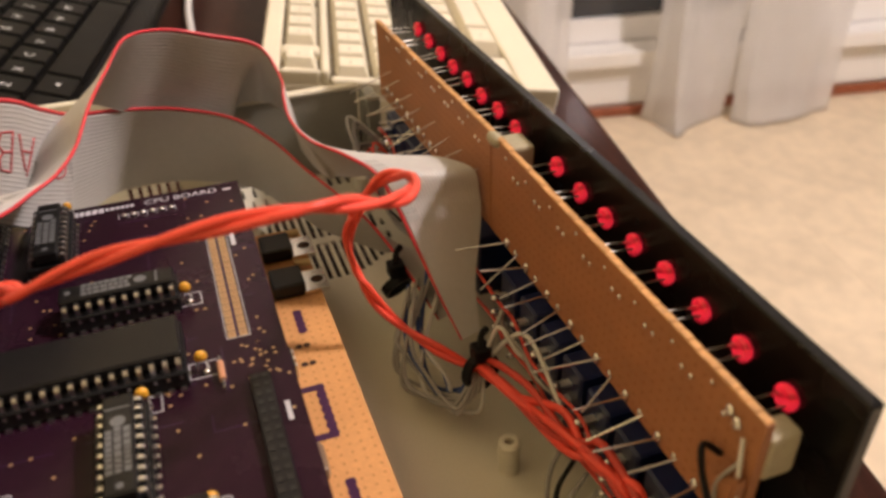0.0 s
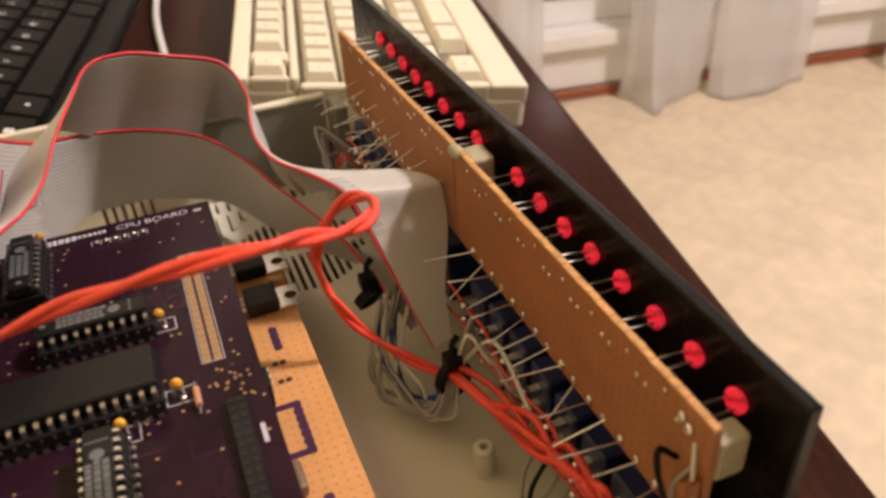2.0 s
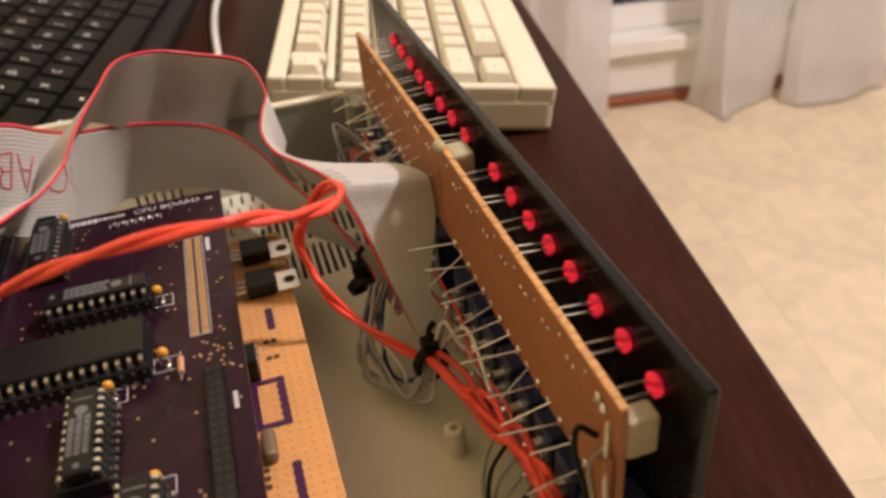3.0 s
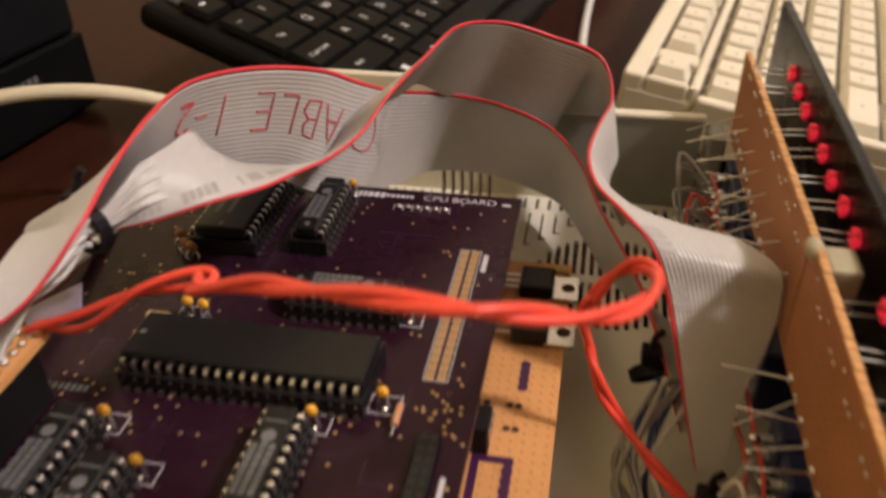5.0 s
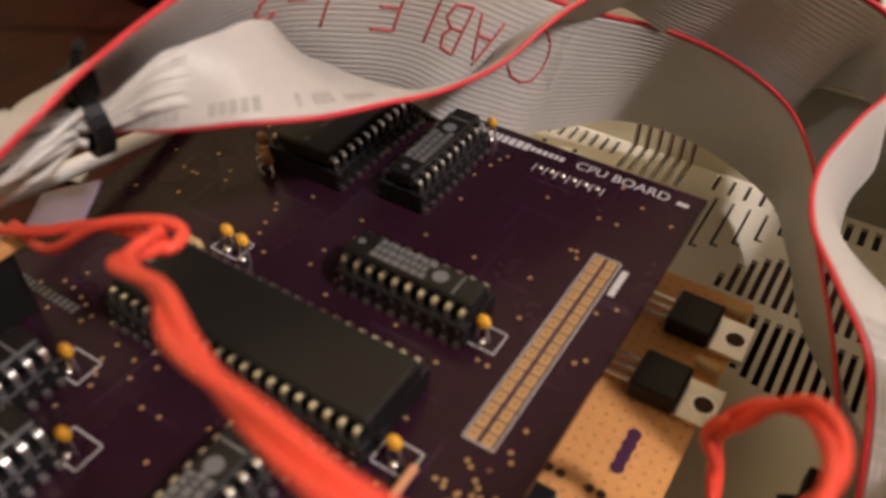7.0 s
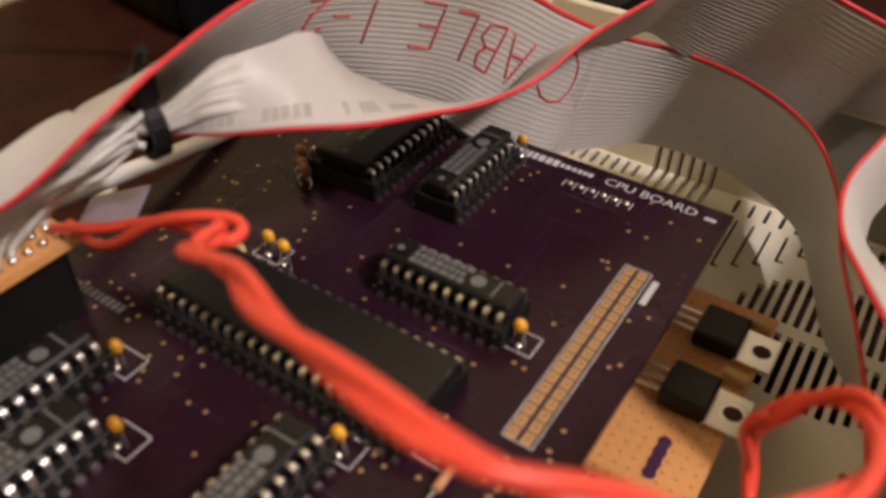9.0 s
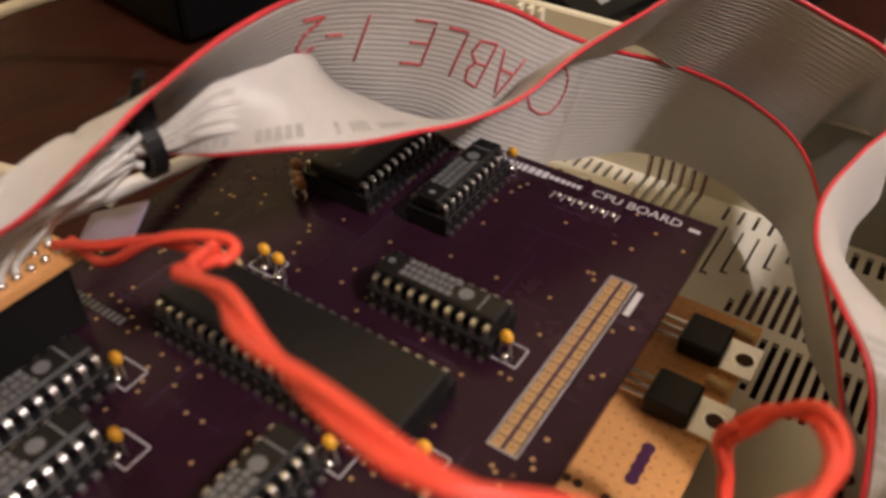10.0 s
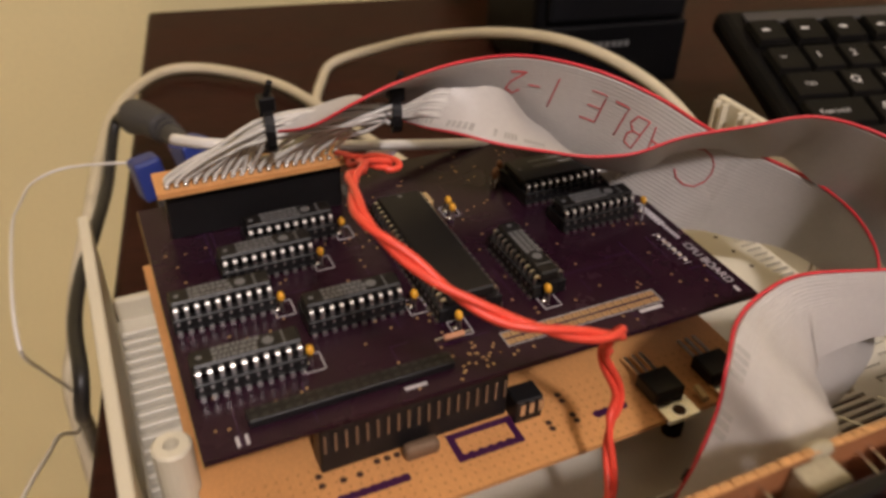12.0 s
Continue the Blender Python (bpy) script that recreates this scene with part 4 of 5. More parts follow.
# handwriting on the upright stretch, upside down along the cable
def strokes(rb, owner, text, side, r, material, name):
    glyph = {"C": [[(0.95, 0.78), (0.8, 0.94), (0.55, 1), (0.28, 0.92), (0.1, 0.7), (0.05, 0.45), (0.12, 0.22), (0.32, 0.05), (0.6, 0), (0.85, 0.1), (0.95, 0.2)]], "A": [[(0, 0), (0.5, 1), (1, 0)], [(0.2, 0.4), (0.8, 0.4)]],
             "B": [[(0.1, 0), (0.1, 1), (0.7, 0.95), (0.8, 0.7), (0.6, 0.52), (0.1, 0.5)], [(0.6, 0.52), (0.95, 0.35), (0.8, 0.05), (0.1, 0)]],
             "L": [[(0.1, 1), (0.1, 0), (0.9, 0)]], "E": [[(0.9, 1), (0.1, 1), (0.1, 0), (0.9, 0)], [(0.1, 0.5), (0.8, 0.5)]], "1": [[(0.5, 1), (0.5, 0)]],
             "-": [[(0.1, 0.5), (0.9, 0.5)]], "2": [[(0.1, 0.8), (0.4, 1), (0.85, 0.8), (0.7, 0.45), (0.1, 0), (0.9, 0)]], " ": []}
    bm = bmesh.new()
    for ch, mid, half, s0, s1 in text:
        a, b = mid + half, mid - half
        for line in glyph[ch]:
            pts = []
            for (x0, y0), (x1, y1) in zip(line, line[1:]):
                for q in range(6):
                    f = q / 6
                    pts.append(rb.at(a + (b - a) * (x0 + (x1 - x0) * f), s0 + (s1 - s0) * (y0 + (y1 - y0) * f), side * 0.00034))
            pts.append(rb.at(a + (b - a) * line[-1][0], s0 + (s1 - s0) * line[-1][1], side * 0.00034))
            tube(bm, pts, r, 5)
    part(name, bm, material, owner, "red felt pen writing", smooth=True)


WRITING = [("C", 82.6, 3.0, 0.20, 0.58), ("A", 75.0, 1.9, 0.26, 0.58), ("B", 70.3, 1.7, 0.25, 0.57), ("L", 66.1, 1.5, 0.24, 0.57), ("E", 62.2, 1.5, 0.22, 0.54),
           ("1", 56.0, 1.4, 0.20, 0.54), ("-", 53.0, 1.1, 0.22, 0.46), ("2", 50.0, 1.5, 0.20, 0.46)]
strokes(ribbon_b, cable_b, WRITING, WRITE_SIDE, 0.00033, MARKER, "handwriting")


def faint_print(rb, owner, i0, i1, s0, s1, side, count):
    """A row of plain upright bars, laid on the cable's face."""
    bm, step = bmesh.new(), (i1 - i0) / count
    for k in range(count):
        a = i0 + step * k
        for m in range(2):
            i, j = a + step * 0.36 * m, a + step * 0.36 * (m + 1)
            q = [rb.at(i, s0, side * 0.00046), rb.at(j, s0, side * 0.00046), rb.at(j, s1, side * 0.00046), rb.at(i, s1, side * 0.00046)]
            bm.faces.new([bm.verts.new(p) for p in q])
    part("printed_marking", bm, GREY_INK, owner)


for i0, i1, s0, s1, count in ((15.5, 22, 0.12, 0.24, 4), (26, 33.5, 0.11, 0.25, 5), (37.5, 38.5, 0.12, 0.25, 1), (40, 43.5, 0.12, 0.24, 4), (45, 50, 0.12, 0.20, 6),
                              (184.5, 192, 0.06, 0.20, 4), (199, 204.5, 0.05, 0.19, 3)):
    faint_print(ribbon_a, cable_a, i0, i1, s0, s1, 1, count)

# single conductors that come apart where the cable is gathered
rnd = random.Random(14)
for k in range(13):
    q = 0.30 + 0.70 * k / 12
    far = 24 + 9 * (1 - k / 12) + rnd.uniform(-2, 2)
    pts = [ribbon_a.at(3, 0.3 + 0.5 * q, 0.0010 + rnd.uniform(-0.0008, 0.0008))]
    for j, i in enumerate((9, 14, 19, far)):
        pts.append(ribbon_a.at(i, min(1.0, q + rnd.uniform(-0.03, 0.03)), (0.0014 + rnd.uniform(-0.0006, 0.0004)) * (1 - j / 4) + (0.0001 if j < 3 else -0.0012)))
    part("loose_conductor", cord(pts, 0.00052, per=6, seg=6), WIRE_WHITE if k % 3 else RIBBON, cable_a, smooth=True)

# ---- plug board with white wires, wire ties ----
plug = thing("header_plug", (0, 0, 0), "black header plug with a tan soldered board on top", "connector")
part("header", one_box(-0.0905, -0.0835, -0.1395, -0.0890, Z, 0.0858, bevel=0.0003), SOCKET, plug, "tall black socket header")
part("solder_board", one_box(-0.0925, -0.0800, -0.1415, -0.0880, 0.0858, 0.0874), PERF, plug, "tan strip of perfboard")
rnd = random.Random(31)
for i in range(20):
    yy = -0.1385 + i * 0.00254
    for xx in (-0.0822, -0.0850):
        part("solder_joint", ball(bmesh.new(), (xx, yy, 0.0876), 0.0009, 1, 1, 1.1, 8), SOLDER, plug, smooth=True)
    for q in range(2 if i < 17 else 1):
        start = Vector((-0.0822 if q else -0.0850, yy, 0.0876))
        end = Vector((-0.0755 + rnd.uniform(-0.0025, 0.0025), -0.078 + rnd.uniform(-0.002, 0.002), 0.1025 + rnd.uniform(-0.003, 0.003)))
        if yy < -0.114:                     # the farther wires pass the first tie
            mid = Vector((-0.079 + rnd.uniform(-0.003, 0.003), -0.110 + rnd.uniform(-0.002, 0.002), 0.1020 + rnd.uniform(-0.003, 0.003)))
        else:
            mid = start.lerp(end, 0.55) + Vector((rnd.uniform(-0.002, 0.002), 0, 0.003 + rnd.uniform(-0.002, 0.002)))
        up = start.lerp(mid, 0.45) + Vector((rnd.uniform(-0.002, 0.001), 0, 0.0015 + rnd.uniform(-0.001, 0.002)))
        part("white_wire", cord([start, start + Vector((-0.0006, 0.0012, 0.0020)), up, mid, mid.lerp(end, 0.5) + Vector((rnd.uniform(-0.002, 0.002), 0, rnd.uniform(-0.002, 0.003))), end], 0.00068, per=5, seg=6), WIRE_WHITE, plug, smooth=True)


def cable_tie(c, axis, r, label):
    c, axis = Vector(c), Vector(axis).normalized()
    ob = thing("cable_tie", c, label, "cable tie", "cable ties")
    s = axis.cross(Vector((0, 0, 1))).normalized()
    w = s.cross(axis)
    bm = bmesh.new()
    n, prof = 20, [(-0.0013, 0), (0.0013, 0), (0.0013, 0.0011), (-0.0013, 0.0011)]
    rings = []
    for k in range(n):
        a = 2 * math.pi * k / n
        d = s * math.cos(a) + w * math.sin(a)
        rings.append([bm.verts.new(axis * p + d * (r + q)) for p, q in prof])
    for k in range(n):
        a, b = rings[k], rings[(k + 1) % n]
        for j in range(4):
            bm.faces.new((a[j], a[(j + 1) % 4], b[(j + 1) % 4], b[j]))
    part("loop", bm, BLACK_NYLON, ob)
    part("lock_head", one_box(-0.0022, 0.0022, -0.0022, 0.0022, r, r + 0.0042, bevel=0.0004), BLACK_NYLON, ob)
    part("tail", cord([(0, 0, r + 0.004), (0.0006, 0.001, r + 0.0065), (0.002, 0.001, r + 0.0085)], 0.0009, per=4, seg=6), BLACK_NYLON, ob)
    return ob


cable_tie((-0.0755, -0.0745, 0.1018), (0.25, 1, 0), 0.0042, "black nylon cable tie round the white wires")
cable_tie((-0.0790, -0.1100, 0.1020), (0.1, 1, 0), 0.0055, "black nylon cable tie round the white wires")
cable_tie((0.0460, -0.0775, 0.0460), (0.35, -1, 0.1), 0.0042, "black nylon cable tie round the panel's wires")
cable_tie((0.0350, -0.0430, 0.0520), (0.4, -1, -0.6), 0.0034, "black nylon cable tie on the ribbon's end")

# ---- twisted orange pair ----
pair = thing("twisted_wire", (0, 0, 0), "pair of orange-red wires twisted together, looping over the board", "wire")
path = spline([(-0.0825, -0.0890, 0.0885), (-0.0710, -0.0895, 0.0920), (-0.0590, -0.0872, 0.0985), (-0.0465, -0.0862, 0.1025), (-0.0445, -0.0905, 0.1050), (-0.0420, -0.0960, 0.1080),
               (-0.0300, -0.1000, 0.1135), (-0.0190, -0.1045, 0.1175), (-0.0070, -0.1065, 0.1195), (0.0050, -0.1075, 0.1200), (0.0120, -0.1080, 0.1200), (0.0185, -0.1070, 0.1190),
               (0.0240, -0.1030, 0.1175), (0.0278, -0.0945, 0.1150), (0.0286, -0.0855, 0.1115), (0.0262, -0.0785, 0.1080), (0.0222, -0.0760, 0.1030), (0.0193, -0.0750, 0.0970), (0.0182, -0.0700, 0.0890), (0.0200, -0.0615, 0.0750),
               (0.0240, -0.0630, 0.0640), (0.0300, -0.0650, 0.0555), (0.0370, -0.0715, 0.0510), (0.0450, -0.0770, 0.0465)], 12)
for i, p in enumerate(path):
    f = i / 12
    g = max(0.0, min(1.0, (f - 9) / 3)) * max(0.0, min(1.0, (19.5 - f) / 2.5))
    h = max(0.0, 1 - abs(f - 8.6) / 2.6)
    path[i] = p + Vector((0.0008, 0.0100, -0.0072)) * g + Vector((-0.0005, -0.0042, 0.0027)) * h
for k in range(2):
    pts = []
    for i, p in enumerate(path):
        d = (path[min(i + 1, len(path) - 1)] - path[max(i - 1, 0)]).normalized()
        s = d.cross(Vector((0.3, 0.2, 1))).normalized()
        w = s.cross(d)
        f = i / len(path)
        rad = 0.00074 if f > 0.16 else 0.0013
        a = i * 0.15 + k * math.pi
        pts.append(p + s * math.cos(a) * rad + w * math.sin(a) * rad)
    part("strand", tube(bmesh.new(), pts, 0.00086, 8), WIRE_ORANGE, pair, smooth=True)

# bundle from the tie to the switches
bundle = thing("wire_bundle", (0, 0, 0), "loose bundle of orange, grey and blue wires beside the panel", "wires")
rnd = random.Random(77)
for k in range(8):
    o = Vector((rnd.uniform(-0.0018, 0.0018), rnd.uniform(-0.003, 0.003), rnd.uniform(-0.0022, 0.0022)))
    q = Vector((rnd.uniform(-0.0016, 0.0016), rnd.uniform(-0.003, 0.003), rnd.uniform(-0.002, 0.0035)))
    part("orange_wire", cord([Vector((0.0455, -0.0745, 0.0460)) + o * 0.5, Vector((0.0465, -0.0840, 0.0500)) + o, Vector((0.0490, -0.0960, 0.0510)) + o * 1.3 + q * 0.6, Vector((0.0520, -0.1110, 0.0545)) + q * 1.3,
                              Vector((0.0535, -0.1220, 0.0570)) + o * 1.2, Vector((0.0545, -0.1320 - rnd.uniform(0, 0.006), 0.0590)) + q, Vector((0.0580, -0.1370, 0.0500)) + o], 0.00095, per=7, seg=7), WIRE_ORANGE if k < 6 else WIRE_RED, bundle, smooth=True)
for k in range(12):
    o = Vector((rnd.uniform(-0.004, 0.004), rnd.uniform(-0.004, 0.004), rnd.uniform(-0.003, 0.004)))
    m = (WIRE_GREY, WIRE_WHITE, WIRE_GREY, WIRE_BLUE)[k % 4]
    a = Vector((0.0400, -0.0500, 0.0540)) + o
    b = Vector((0.0330 + rnd.uniform(-0.004, 0.006), -0.0620 - rnd.uniform(0, 0.012), 0.0400 + rnd.uniform(-0.004, 0.004)))
    c = Vector((0.0400, -0.0800, 0.0380)) + o * 0.9
    part("grey_wire", cord([a, a.lerp(b, 0.6) + Vector((-0.003, 0, 0)), b, c, Vector((0.0455, -0.0775, 0.0455)) + o * 0.3], 0.0006, per=6, seg=6), m, bundle, smooth=True)
for k in range(4):
    o = Vector((rnd.uniform(-0.003, 0.003), rnd.uniform(-0.004, 0.004), rnd.uniform(-0.003, 0.004)))
    y1 = -0.075 - 0.011 * k
    part("grey_wire", cord([Vector((0.0460, -0.0775, 0.0465)) + o * 0.3, Vector((0.0505, -0.070 - 0.006 * k, 0.0555)) + o * 1.5, Vector((0.0530, y1 + 0.003, 0.0540)) + o * 0.5, (0.0565, y1, 0.0520)], 0.0006, per=6, seg=6),
         (WIRE_GREY, WIRE_WHITE)[k % 2], bundle, smooth=True)
for k in range(8):
    y0 = -0.105 - 0.005 * k
    part("grey_wire", cord([(0.0560, y0, 0.0450), (0.0500 - 0.0006 * k, y0 - 0.004, 0.0400), (0.0470, y0 - 0.012, 0.0345), (0.0520, y0 - 0.022, 0.0325)], 0.0006, per=6, seg=6), (WIRE_GREY, BLACK_NYLON, WIRE_GREY)[k % 3], bundle, smooth=True)

# ---- cables on the desk ----


def loose_cable(name, pts, r, m, label, seg=10):
    ob = link_mesh(name, cord(pts, r, per=10, seg=seg), m, True)
    return tagged(ob, label, "cable")


DZ = DESK_Z + 0.003
loose_cable("power_cable", [(-0.245, -0.085, 0.012), (-0.290, -0.045, DZ), (-0.330, -0.025, DZ), (-0.350, -0.010, 0.002), (-0.335, 0.015, 0.014), (-0.290, 0.035, 0.035), (-0.235, 0.055, 0.053), (-0.195, 0.073, 0.057), (-0.160, 0.092, 0.047), (-0.130, 0.108, 0.025), (-0.110, 0.130, DZ + 0.004)],
            0.0030, CABLE_CREAM, "cream round cable arching over the dark desk")
loose_cable("power_cable", [(-0.200, -0.010, DZ + 0.002), (-0.299, -0.036, 0.0), (-0.343, -0.054, 0.0), (-0.377, -0.089, 0.0), (-0.374, -0.117, 0.0), (-0.332, -0.143, 0.0), (-0.284, -0.155, 0.0), (-0.240, -0.166, -0.008), (-0.205, -0.185, -0.05), (-0.190, -0.195, -0.15), (-0.200, -0.20, -0.745)],
            0.0032, CABLE_CREAM, "cream round cable lying in an arc on the desk")
loose_cable("keyboard_cable", [(0.040, 0.20, DZ + 0.006), (0.018, 0.212, DZ + 0.004), (0.010, 0.25, DZ), (0.006, 0.33, DZ), (0.012, 0.45, DZ), (0.04, 0.6, DZ)], 0.0026, CABLE_WHITE, "cream keyboard cable curving between the keyboards")
loose_cable("white_cable", [(-0.116, -0.132, 0.0850), (-0.104, -0.120, 0.0868), (-0.100, -0.085, 0.0815), (-0.104, -0.030, 0.0700), (-0.112, 0.010, 0.062), (-0.125, 0.040, 0.045), (-0.140, 0.055, DZ)], 0.0018, CABLE_WHITE, "white thin cable passing behind the board")
loose_cable("black_cable", [(-0.262, -0.136, 0.027), (-0.286, -0.145, 0.014), (-0.255, -0.155, -0.002), (-0.216, -0.164, -0.002), (-0.176, -0.173, 0.0), (-0.147, -0.177, 0.0), (-0.118, -0.177, 0.0), (-0.116, -0.180, -0.015), (-0.133, -0.182, -0.036), (-0.17, -0.186, -0.085), (-0.20, -0.19, -0.20), (-0.21, -0.20, -0.745)], 0.0028, CABLE_BLACK, "black cable hanging over the desk's end")
loose_cable("thin_wire", [(-0.205, -0.133, 0.030), (-0.205, -0.150, 0.034), (-0.212, -0.170, 0.032), (-0.202, -0.182, 0.033), (-0.170, -0.185, 0.042), (-0.142, -0.185, 0.052), (-0.118, -0.185, 0.055), (-0.092, -0.185, 0.055), (-0.080, -0.185, 0.050), (-0.082, -0.185, 0.042), (-0.105, -0.185, 0.016), (-0.15, -0.185, -0.035), (-0.18, -0.186, -0.075), (-0.20, -0.19, -0.16)], 0.0006, CABLE_WHITE, "thin white wire hanging in a loop", 6)
loose_cable("thin_wire", [(-0.20, -0.187, -0.12), (-0.155, -0.186, -0.060), (-0.124, -0.185, -0.032), (-0.092, -0.185, 0.000), (-0.064, -0.185, 0.021), (-0.034, -0.187, 0.040), (-0.012, -0.190, 0.048), (0.01, -0.196, 0.035), (0.025, -0.203, -0.03), (0.02, -0.21, -0.2)], 0.0007, CABLE_WHITE, "thin white wire hanging over the desk's end", 6)
plug2 = thing("cable_plug", (0, 0.006, -0.002), "dark grey cable plug with a blue collar", "plug")
part("grip", cord([(-0.262, -0.142, 0.029), (-0.252, -0.138, 0.0315), (-0.236, -0.1315, 0.0330)], lambda f: 0.0088 - 0.0022 * f, per=5, seg=14), PLUG_GREY, plug2, smooth=True)
for q in range(3):
    p0 = Vector((-0.2365 + 0.004 * q, -0.1318 + 0.0013 * q, 0.0330 + 0.0003 * q))
    part("strain_ring", cyl(bmesh.new(), p0, p0 + Vector((0.0022, 0.0007, 0.0002)), 0.0060 - 0.0005 * q, seg=14), PLUG_GREY, plug2)
part("cable_end", cord([(-0.230, -0.130, 0.0333), (-0.213, -0.1275, 0.0365), (-0.198, -0.126, 0.0395)], 0.0046, per=5, seg=12), PLUG_GREY, plug2, smooth=True)
part("collar", one_box(-0.0070, 0.0070, -0.0062, 0.0062, -0.0065, 0.0065, bevel=0.0012, seg=2), PLUG_BLUE, plug2, "blue plastic connector shell", at=pose(-0.191, -0.1255, 0.0415, 8, -14, 20))
part("screw", cyl(bmesh.new(), (-0.185, -0.123, 0.042), (-0.176, -0.120, 0.044), 0.0026, seg=10), PLUG_BLUE, plug2)
plug3 = thing("cable_plug", (-0.179, -0.1325, DESK_Z), "blue plastic connector shell beside the case", "plug")
part("shell", one_box(-0.0058, 0.0058, -0.0056, 0.0056, 0.034, 0.051, bevel=0.0016, seg=2), PLUG_BLUE, plug3, at=pose(0, 0, 0, 6, -10, 12))
part("cable_end", cord([(0.0, 0, 0.0), (-0.002, 0, 0.014), (-0.004, -0.002, 0.036)], 0.0036, per=5, seg=12), PLUG_GREY, plug3, smooth=True)
tag = link_mesh("adhesive_tag", one_box(-0.0065, 0.0065, -0.0048, 0.0048, -0.0003, 0.0003, bevel=0.0002), LILAC)
tag.matrix_basis = pose(-0.0880, -0.0770, 0.0815, 10, -20, 25)
tagged(tag, "lilac folded tag of sticky tape on the board", "tag")

# ---- small speaker at the back of the desk ----
unit = thing("desktop_speaker", (0, 0, 0), "small black desktop speaker standing on the desk", "speaker")
unit.matrix_basis = Matrix.Translation((0, 0, DESK_Z)) @ ROOM
part("cabinet", one_box(-0.385, -0.290, 0.043, 0.142, 0.002, 0.205, bevel=0.005, seg=3), BOX_BLACK, unit)
part("grille", one_box(-0.2898, -0.2830, 0.049, 0.136, 0.046, 0.198, bevel=0.003, seg=2), GRILLE, unit, "dark cloth grille")
part("lower_front", one_box(-0.2898, -0.2840, 0.045, 0.140, 0.004, 0.044, bevel=0.002, seg=2), BOX_BLACK, unit)
for q in range(4):
    part("foot", one_box(-0.380 + 0.07 * (q % 2), -0.370 + 0.07 * (q % 2), 0.05 + 0.078 * (q // 2), 0.060 + 0.078 * (q // 2), 0, 0.0025), BLACK_NYLON, unit)
for i in range(8):
    part("letter_bar", one_box(-0.2841, -0.2836, 0.070 + 0.0042 * i, 0.073 + 0.0042 * i, 0.0300, 0.0335), CHIP_INK, unit, "grey illegible letter")


# ---- keyboards ----
def keycap(w, d, h, slope, bevel):
    bm = one_box(-w / 2, w / 2, -d / 2, d / 2, 0, h)
    for v in bm.verts:
        if v.co.z > h / 2:
            v.co.x -= math.copysign(slope, v.co.x)
            v.co.y = v.co.y * (1 - 2 * slope / d) + slope * 0.3
    bmesh.ops.bevel(bm, geom=bm.edges[:], offset=bevel, segments=2, affect="EDGES", profile=0.5)
    return bm


CAPS = {}


def key(kb, u, row, width, style, legend="", lsize=0.0042):
    """One key: u in key widths from the left end, row 0 at the front."""
    pitch, h, slope, gap, material, bev = style
    if (width, material.name) not in CAPS:
        bm = keycap(width * pitch - gap, pitch - gap, h, slope, bev)
        me = bpy.data.meshes.new("key")
        bm.to_mesh(me)
        bm.free()
        me.materials.append(material)
        CAPS[(width, material.name)] = me
    ob = part("key", CAPS[(width, material.name)], None, kb, at=pose((u + width / 2) * pitch, row * pitch, 0))
    return ob


ROWS_KEYS = [  # rows from the front: widths and legends
    [("", 1.25), ("win", 1.25), ("alt", 1.25), ("", 6.25), ("", 1.25), ("", 1.25), ("", 1.25), ("", 1.25)],
    [("Shift", 2.25)] + [(c, 1) for c in "ZXCVBNM,./"] + [("", 2.75)],
    [("Caps Lock", 1.75)] + [(c, 1) for c in "ASDFGHJKL;'"] + [("", 2.25)],
    [("Tab", 1.5)] + [(c, 1) for c in "QWERTYUIOP[]"] + [("", 1.5)],
    [("~", 1)] + [(c, 1) for c in "1234567890-="] + [("", 2)]]

kb1 = thing("keyboard", (0, 0, 0), "black computer keyboard with white key legends", "keyboard", "keyboards on the desk")
kb1.matrix_basis = Matrix.Translation(KB_BLACK_AT) @ pose(0, 0, 0, KB_BLACK_TILT, 0, KB_BLACK_YAW)   # origin: centre of the A key's top
STYLE1 = (0.01905, 0.0035, 0.0011, 0.0012, KEY_BLACK, 0.0004)
ox = -2.25 * 0.01905
for r, row in enumerate(ROWS_KEYS):
    u = 0.0
    for text, w in row:
        k = key(kb1, u, r, w, STYLE1)
        k.matrix_basis = pose(ox + (u + w / 2) * 0.01905, (r - 2) * 0.01905, -0.0035)
        if text == "win":
            part("legend", flat_bars([(-0.0068 + a * 0.0022, -0.0049 + a * 0.0022, b * 0.0022 - 0.0009, b * 0.0022 + 0.001) for a in (0, 1) for b in (0, 1)], 0.00352), LEGEND, k)
        elif text and len(text) == 1:
            lettering("legend", text, 0.0062, LEGEND, k, pose(-0.0025, 0.0012, 0.00356))
        elif text and text != "alt":
            lettering("legend", text, 0.0036, LEGEND, k, pose(-0.003, 0.0, 0.00356))
        elif text == "alt":
            part("legend", flat_bars([(-0.001, 0.0012, -0.001, 0.001)], 0.00352), LEGEND, k)
        u += w
u = 0.0
for i in range(13):
    k = key(kb1, u, 5, 1.0, STYLE1)
    k.matrix_basis = pose(ox + (u + 0.5) * 0.01905, 3.15 * 0.01905, -0.0035)
    part("legend", flat_bars([(-0.004, 0.0, -0.0008, 0.0008)], 0.00352), LEGEND, k)
    u += 1.13
for i in range(5):
    for j in range(8):
        k = key(kb1, 0, 0, 1.0, STYLE1)
        k.matrix_basis = pose(ox + (15.5 + j + (0.3 if j > 2 else 0)) * 0.01905, (i - 2) * 0.01905, -0.0035)
bm = one_box(ox - 0.007, 0.40, -0.0620, 0.0860, -0.018, -0.0048, bevel=0.005, seg=3)
part("shell", bm, KB_BLACK, kb1, "glossy black shell")
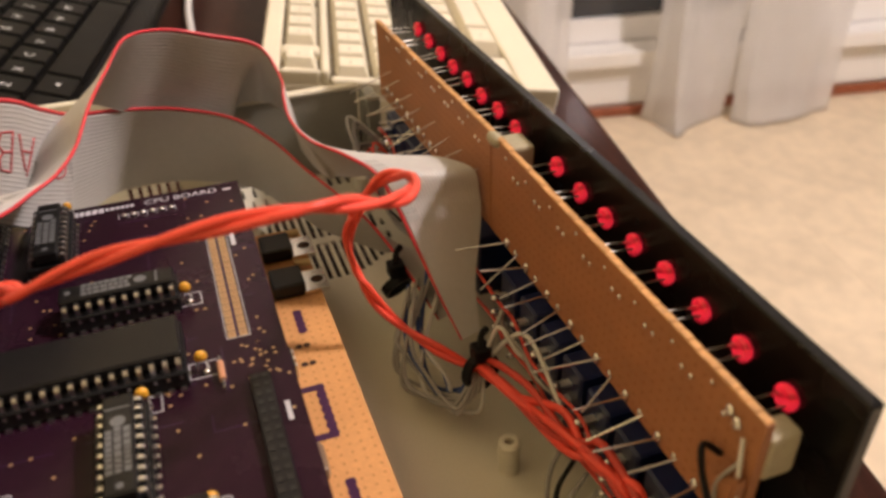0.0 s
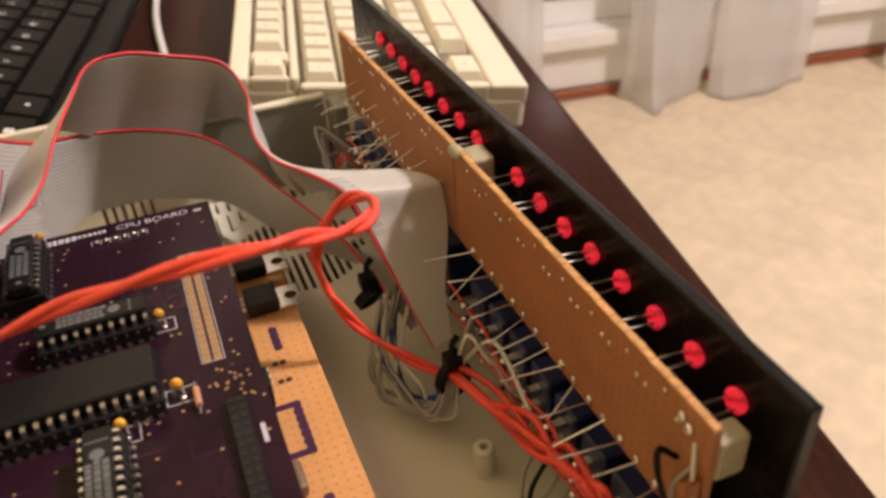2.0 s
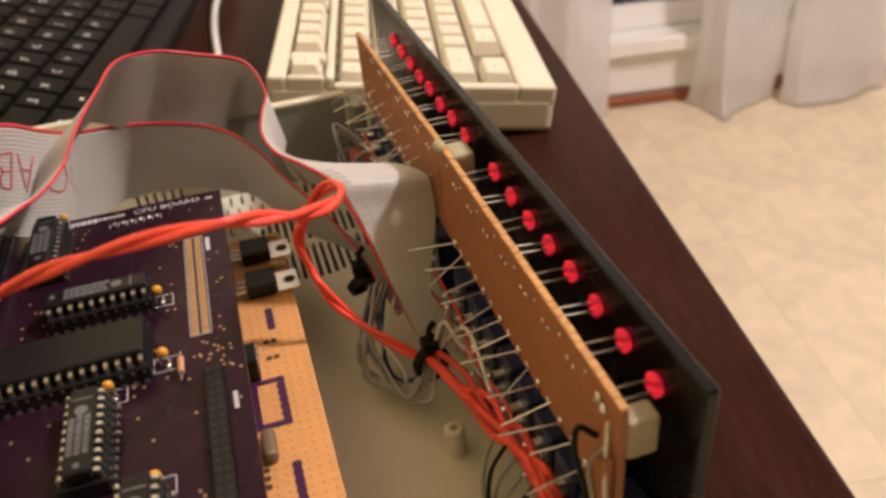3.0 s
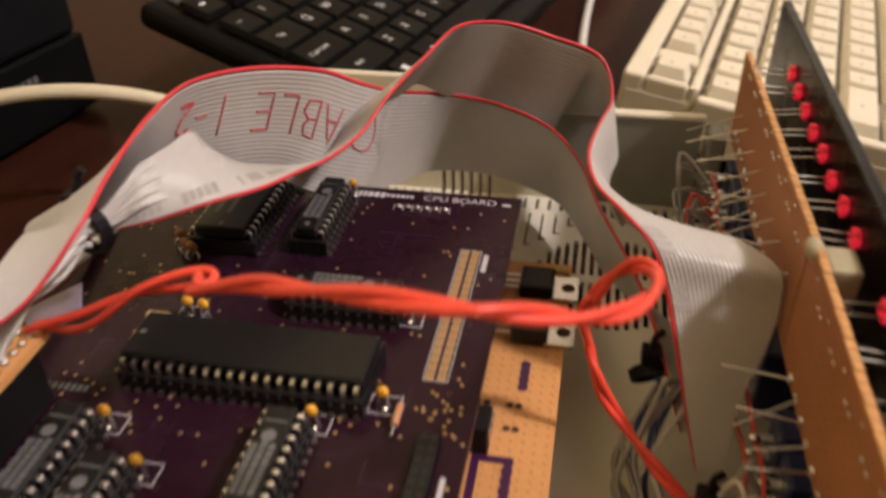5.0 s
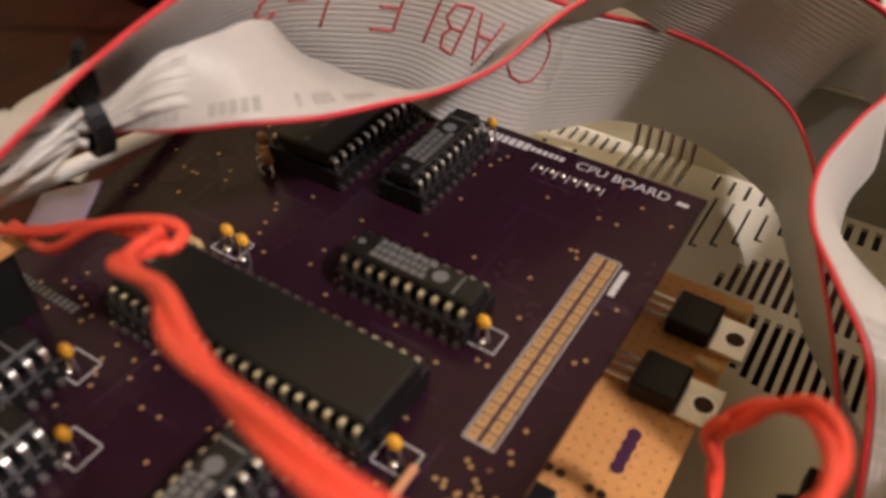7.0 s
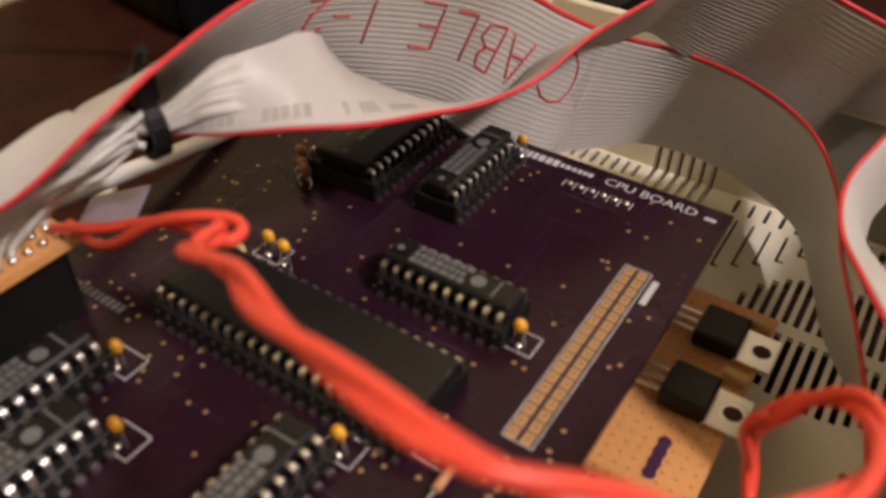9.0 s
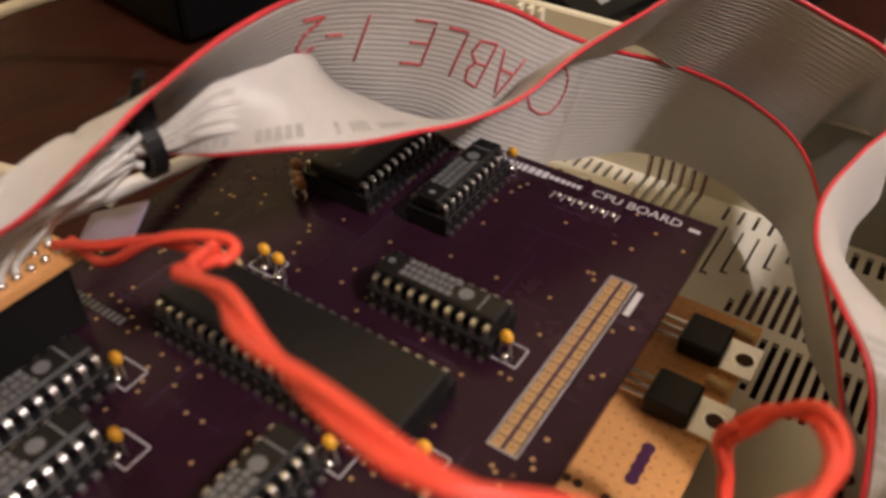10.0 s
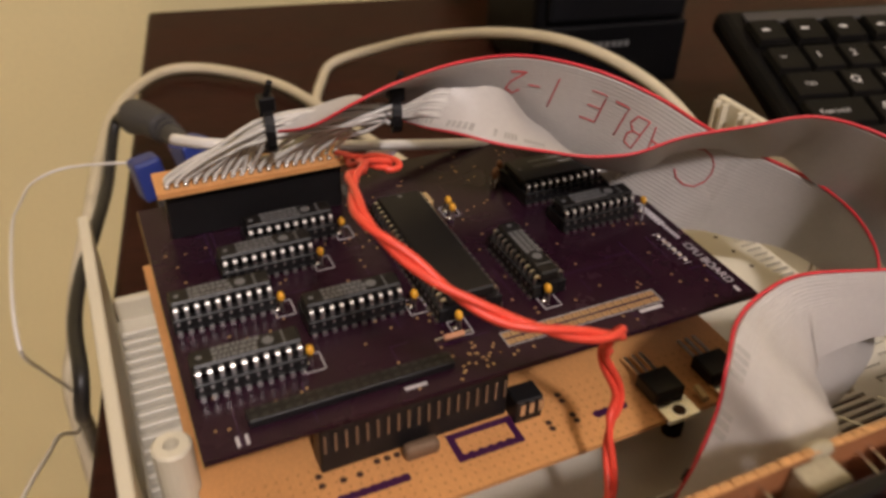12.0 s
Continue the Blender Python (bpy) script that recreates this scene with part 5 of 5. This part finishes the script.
part("media_strip", one_box(ox + 0.004, 0.38, 0.0705, 0.0790, -0.0047, -0.0030, bevel=0.0006), PLUG_GREY, kb1, "grey strip above the function keys")
for fx in (0.06, 0.34):
    part("foot", one_box(fx, fx + 0.03, 0.060, 0.072, -0.0720, -0.017), KB_BLACK, kb1)
    part("foot", one_box(fx, fx + 0.03, -0.056, -0.044, -0.0400, -0.017), KB_BLACK, kb1)

kb2 = thing("keyboard", (0, 0, 0), "yellowed cream vintage keyboard beside the desk's edge", "keyboard", "keyboards on the desk")
kb2.matrix_basis = Matrix.Translation(KB_CREAM_AT) @ pose(0, 0, 0, KB_CREAM_TILT, 0, KB_CREAM_YAW)   # origin: near back corner on the top face
P2 = 0.01905
# shell with wells
bm = one_box(0.0, 0.46, -0.0345, 0.0, -0.024, -0.0012, bevel=0.003, seg=3)
box(bm, -0.011, 0.46, -0.152, -0.0346, -0.022, -0.0012, bevel=0.004, seg=3)
part("shell", bm, KB_CREAM, kb2)
# raised frame round the key fields
rims = [(0.0, 0.46, -0.010, 0.0), (0.0, 0.0045, -0.0303, -0.0102), (-0.011, -0.0045, -0.1318, -0.0352), (0.0, 0.46, -0.0350, -0.0305), (-0.011, 0.46, -0.152, -0.1320), (0.0265, 0.0380, -0.0302, -0.0103)]
for a, b, c, d in rims:
    part("rim", one_box(a + 0.0002, b - 0.0002, c, d, -0.006, 0.0045, bevel=0.0018, seg=3), KB_CREAM, kb2)
part("key_well", one_box(-0.0046, 0.459, -0.1319, -0.0352, -0.0011, -0.0006), KB_WELL, kb2)
part("key_well", one_box(0.0044, 0.459, -0.0303, -0.0102, -0.0011, -0.0006), KB_WELL, kb2)
STYLE2 = (P2, 0.0085, 0.0026, 0.0014, KEY_CREAM, 0.0006)


def cream_key(xl, yc, w, lit=True):
    k = key(kb2, 0, 0, w, STYLE2)
    k.matrix_basis = pose(xl + w * P2 / 2, yc, -0.0004)
    if lit:
        part("legend", flat_bars([(-0.003, 0.0, 0.0008, 0.0016)], 0.00852), LEGEND_DIM, k)


for r, row in enumerate(ROWS_KEYS):
    u = 0.0
    for n, (text, w) in enumerate(row):
        if r == 0:
            if n == 0:
                w = 1.5
            if n == 1:
                u += 1.0
                continue
            if n == 2:
                w = 1.5
        cream_key(-0.0035 + u * P2, -0.1222 + r * P2 - 0.0005, w)
        u += w
    for j in range(7):
        cream_key(-0.0035 + (15.5 + j) * P2, -0.1222 + r * P2 - 0.0005, 1)
cream_key(0.0055, -0.0203, 1)
for i in range(12):
    cream_key(0.0395 + i * P2 + (i // 4) * 0.009, -0.0203, 1)
part("foot", one_box(0.012, 0.03, -0.140, -0.125, -0.0275, -0.0235), KB_BLACK, kb2)
part("foot", one_box(0.42, 0.44, -0.140, -0.125, -0.0275, -0.0235), KB_BLACK, kb2)
part("foot", one_box(0.03, 0.06, -0.022, -0.010, -0.0420, -0.0235), KB_CREAM, kb2)
part("foot", one_box(0.40, 0.43, -0.022, -0.010, -0.0420, -0.0235), KB_CREAM, kb2)

# ---- floor tiles ----
bm = one_box(-0.1518, 0.1518, -0.1518, 0.1518, -0.004, 0.0, bevel=0.0003)
TILE_ME = bpy.data.meshes.new("tile")
bm.to_mesh(TILE_ME)
bm.free()
TILE_ME.materials.append(TILE)
for i in range(13):
    for j in range(12):
        u, v = -2.148 + i * 0.304, -0.345 + j * 0.304
        ob = part("tile", TILE_ME, None, fl, at=pose(v, u, FLOOR_Z))
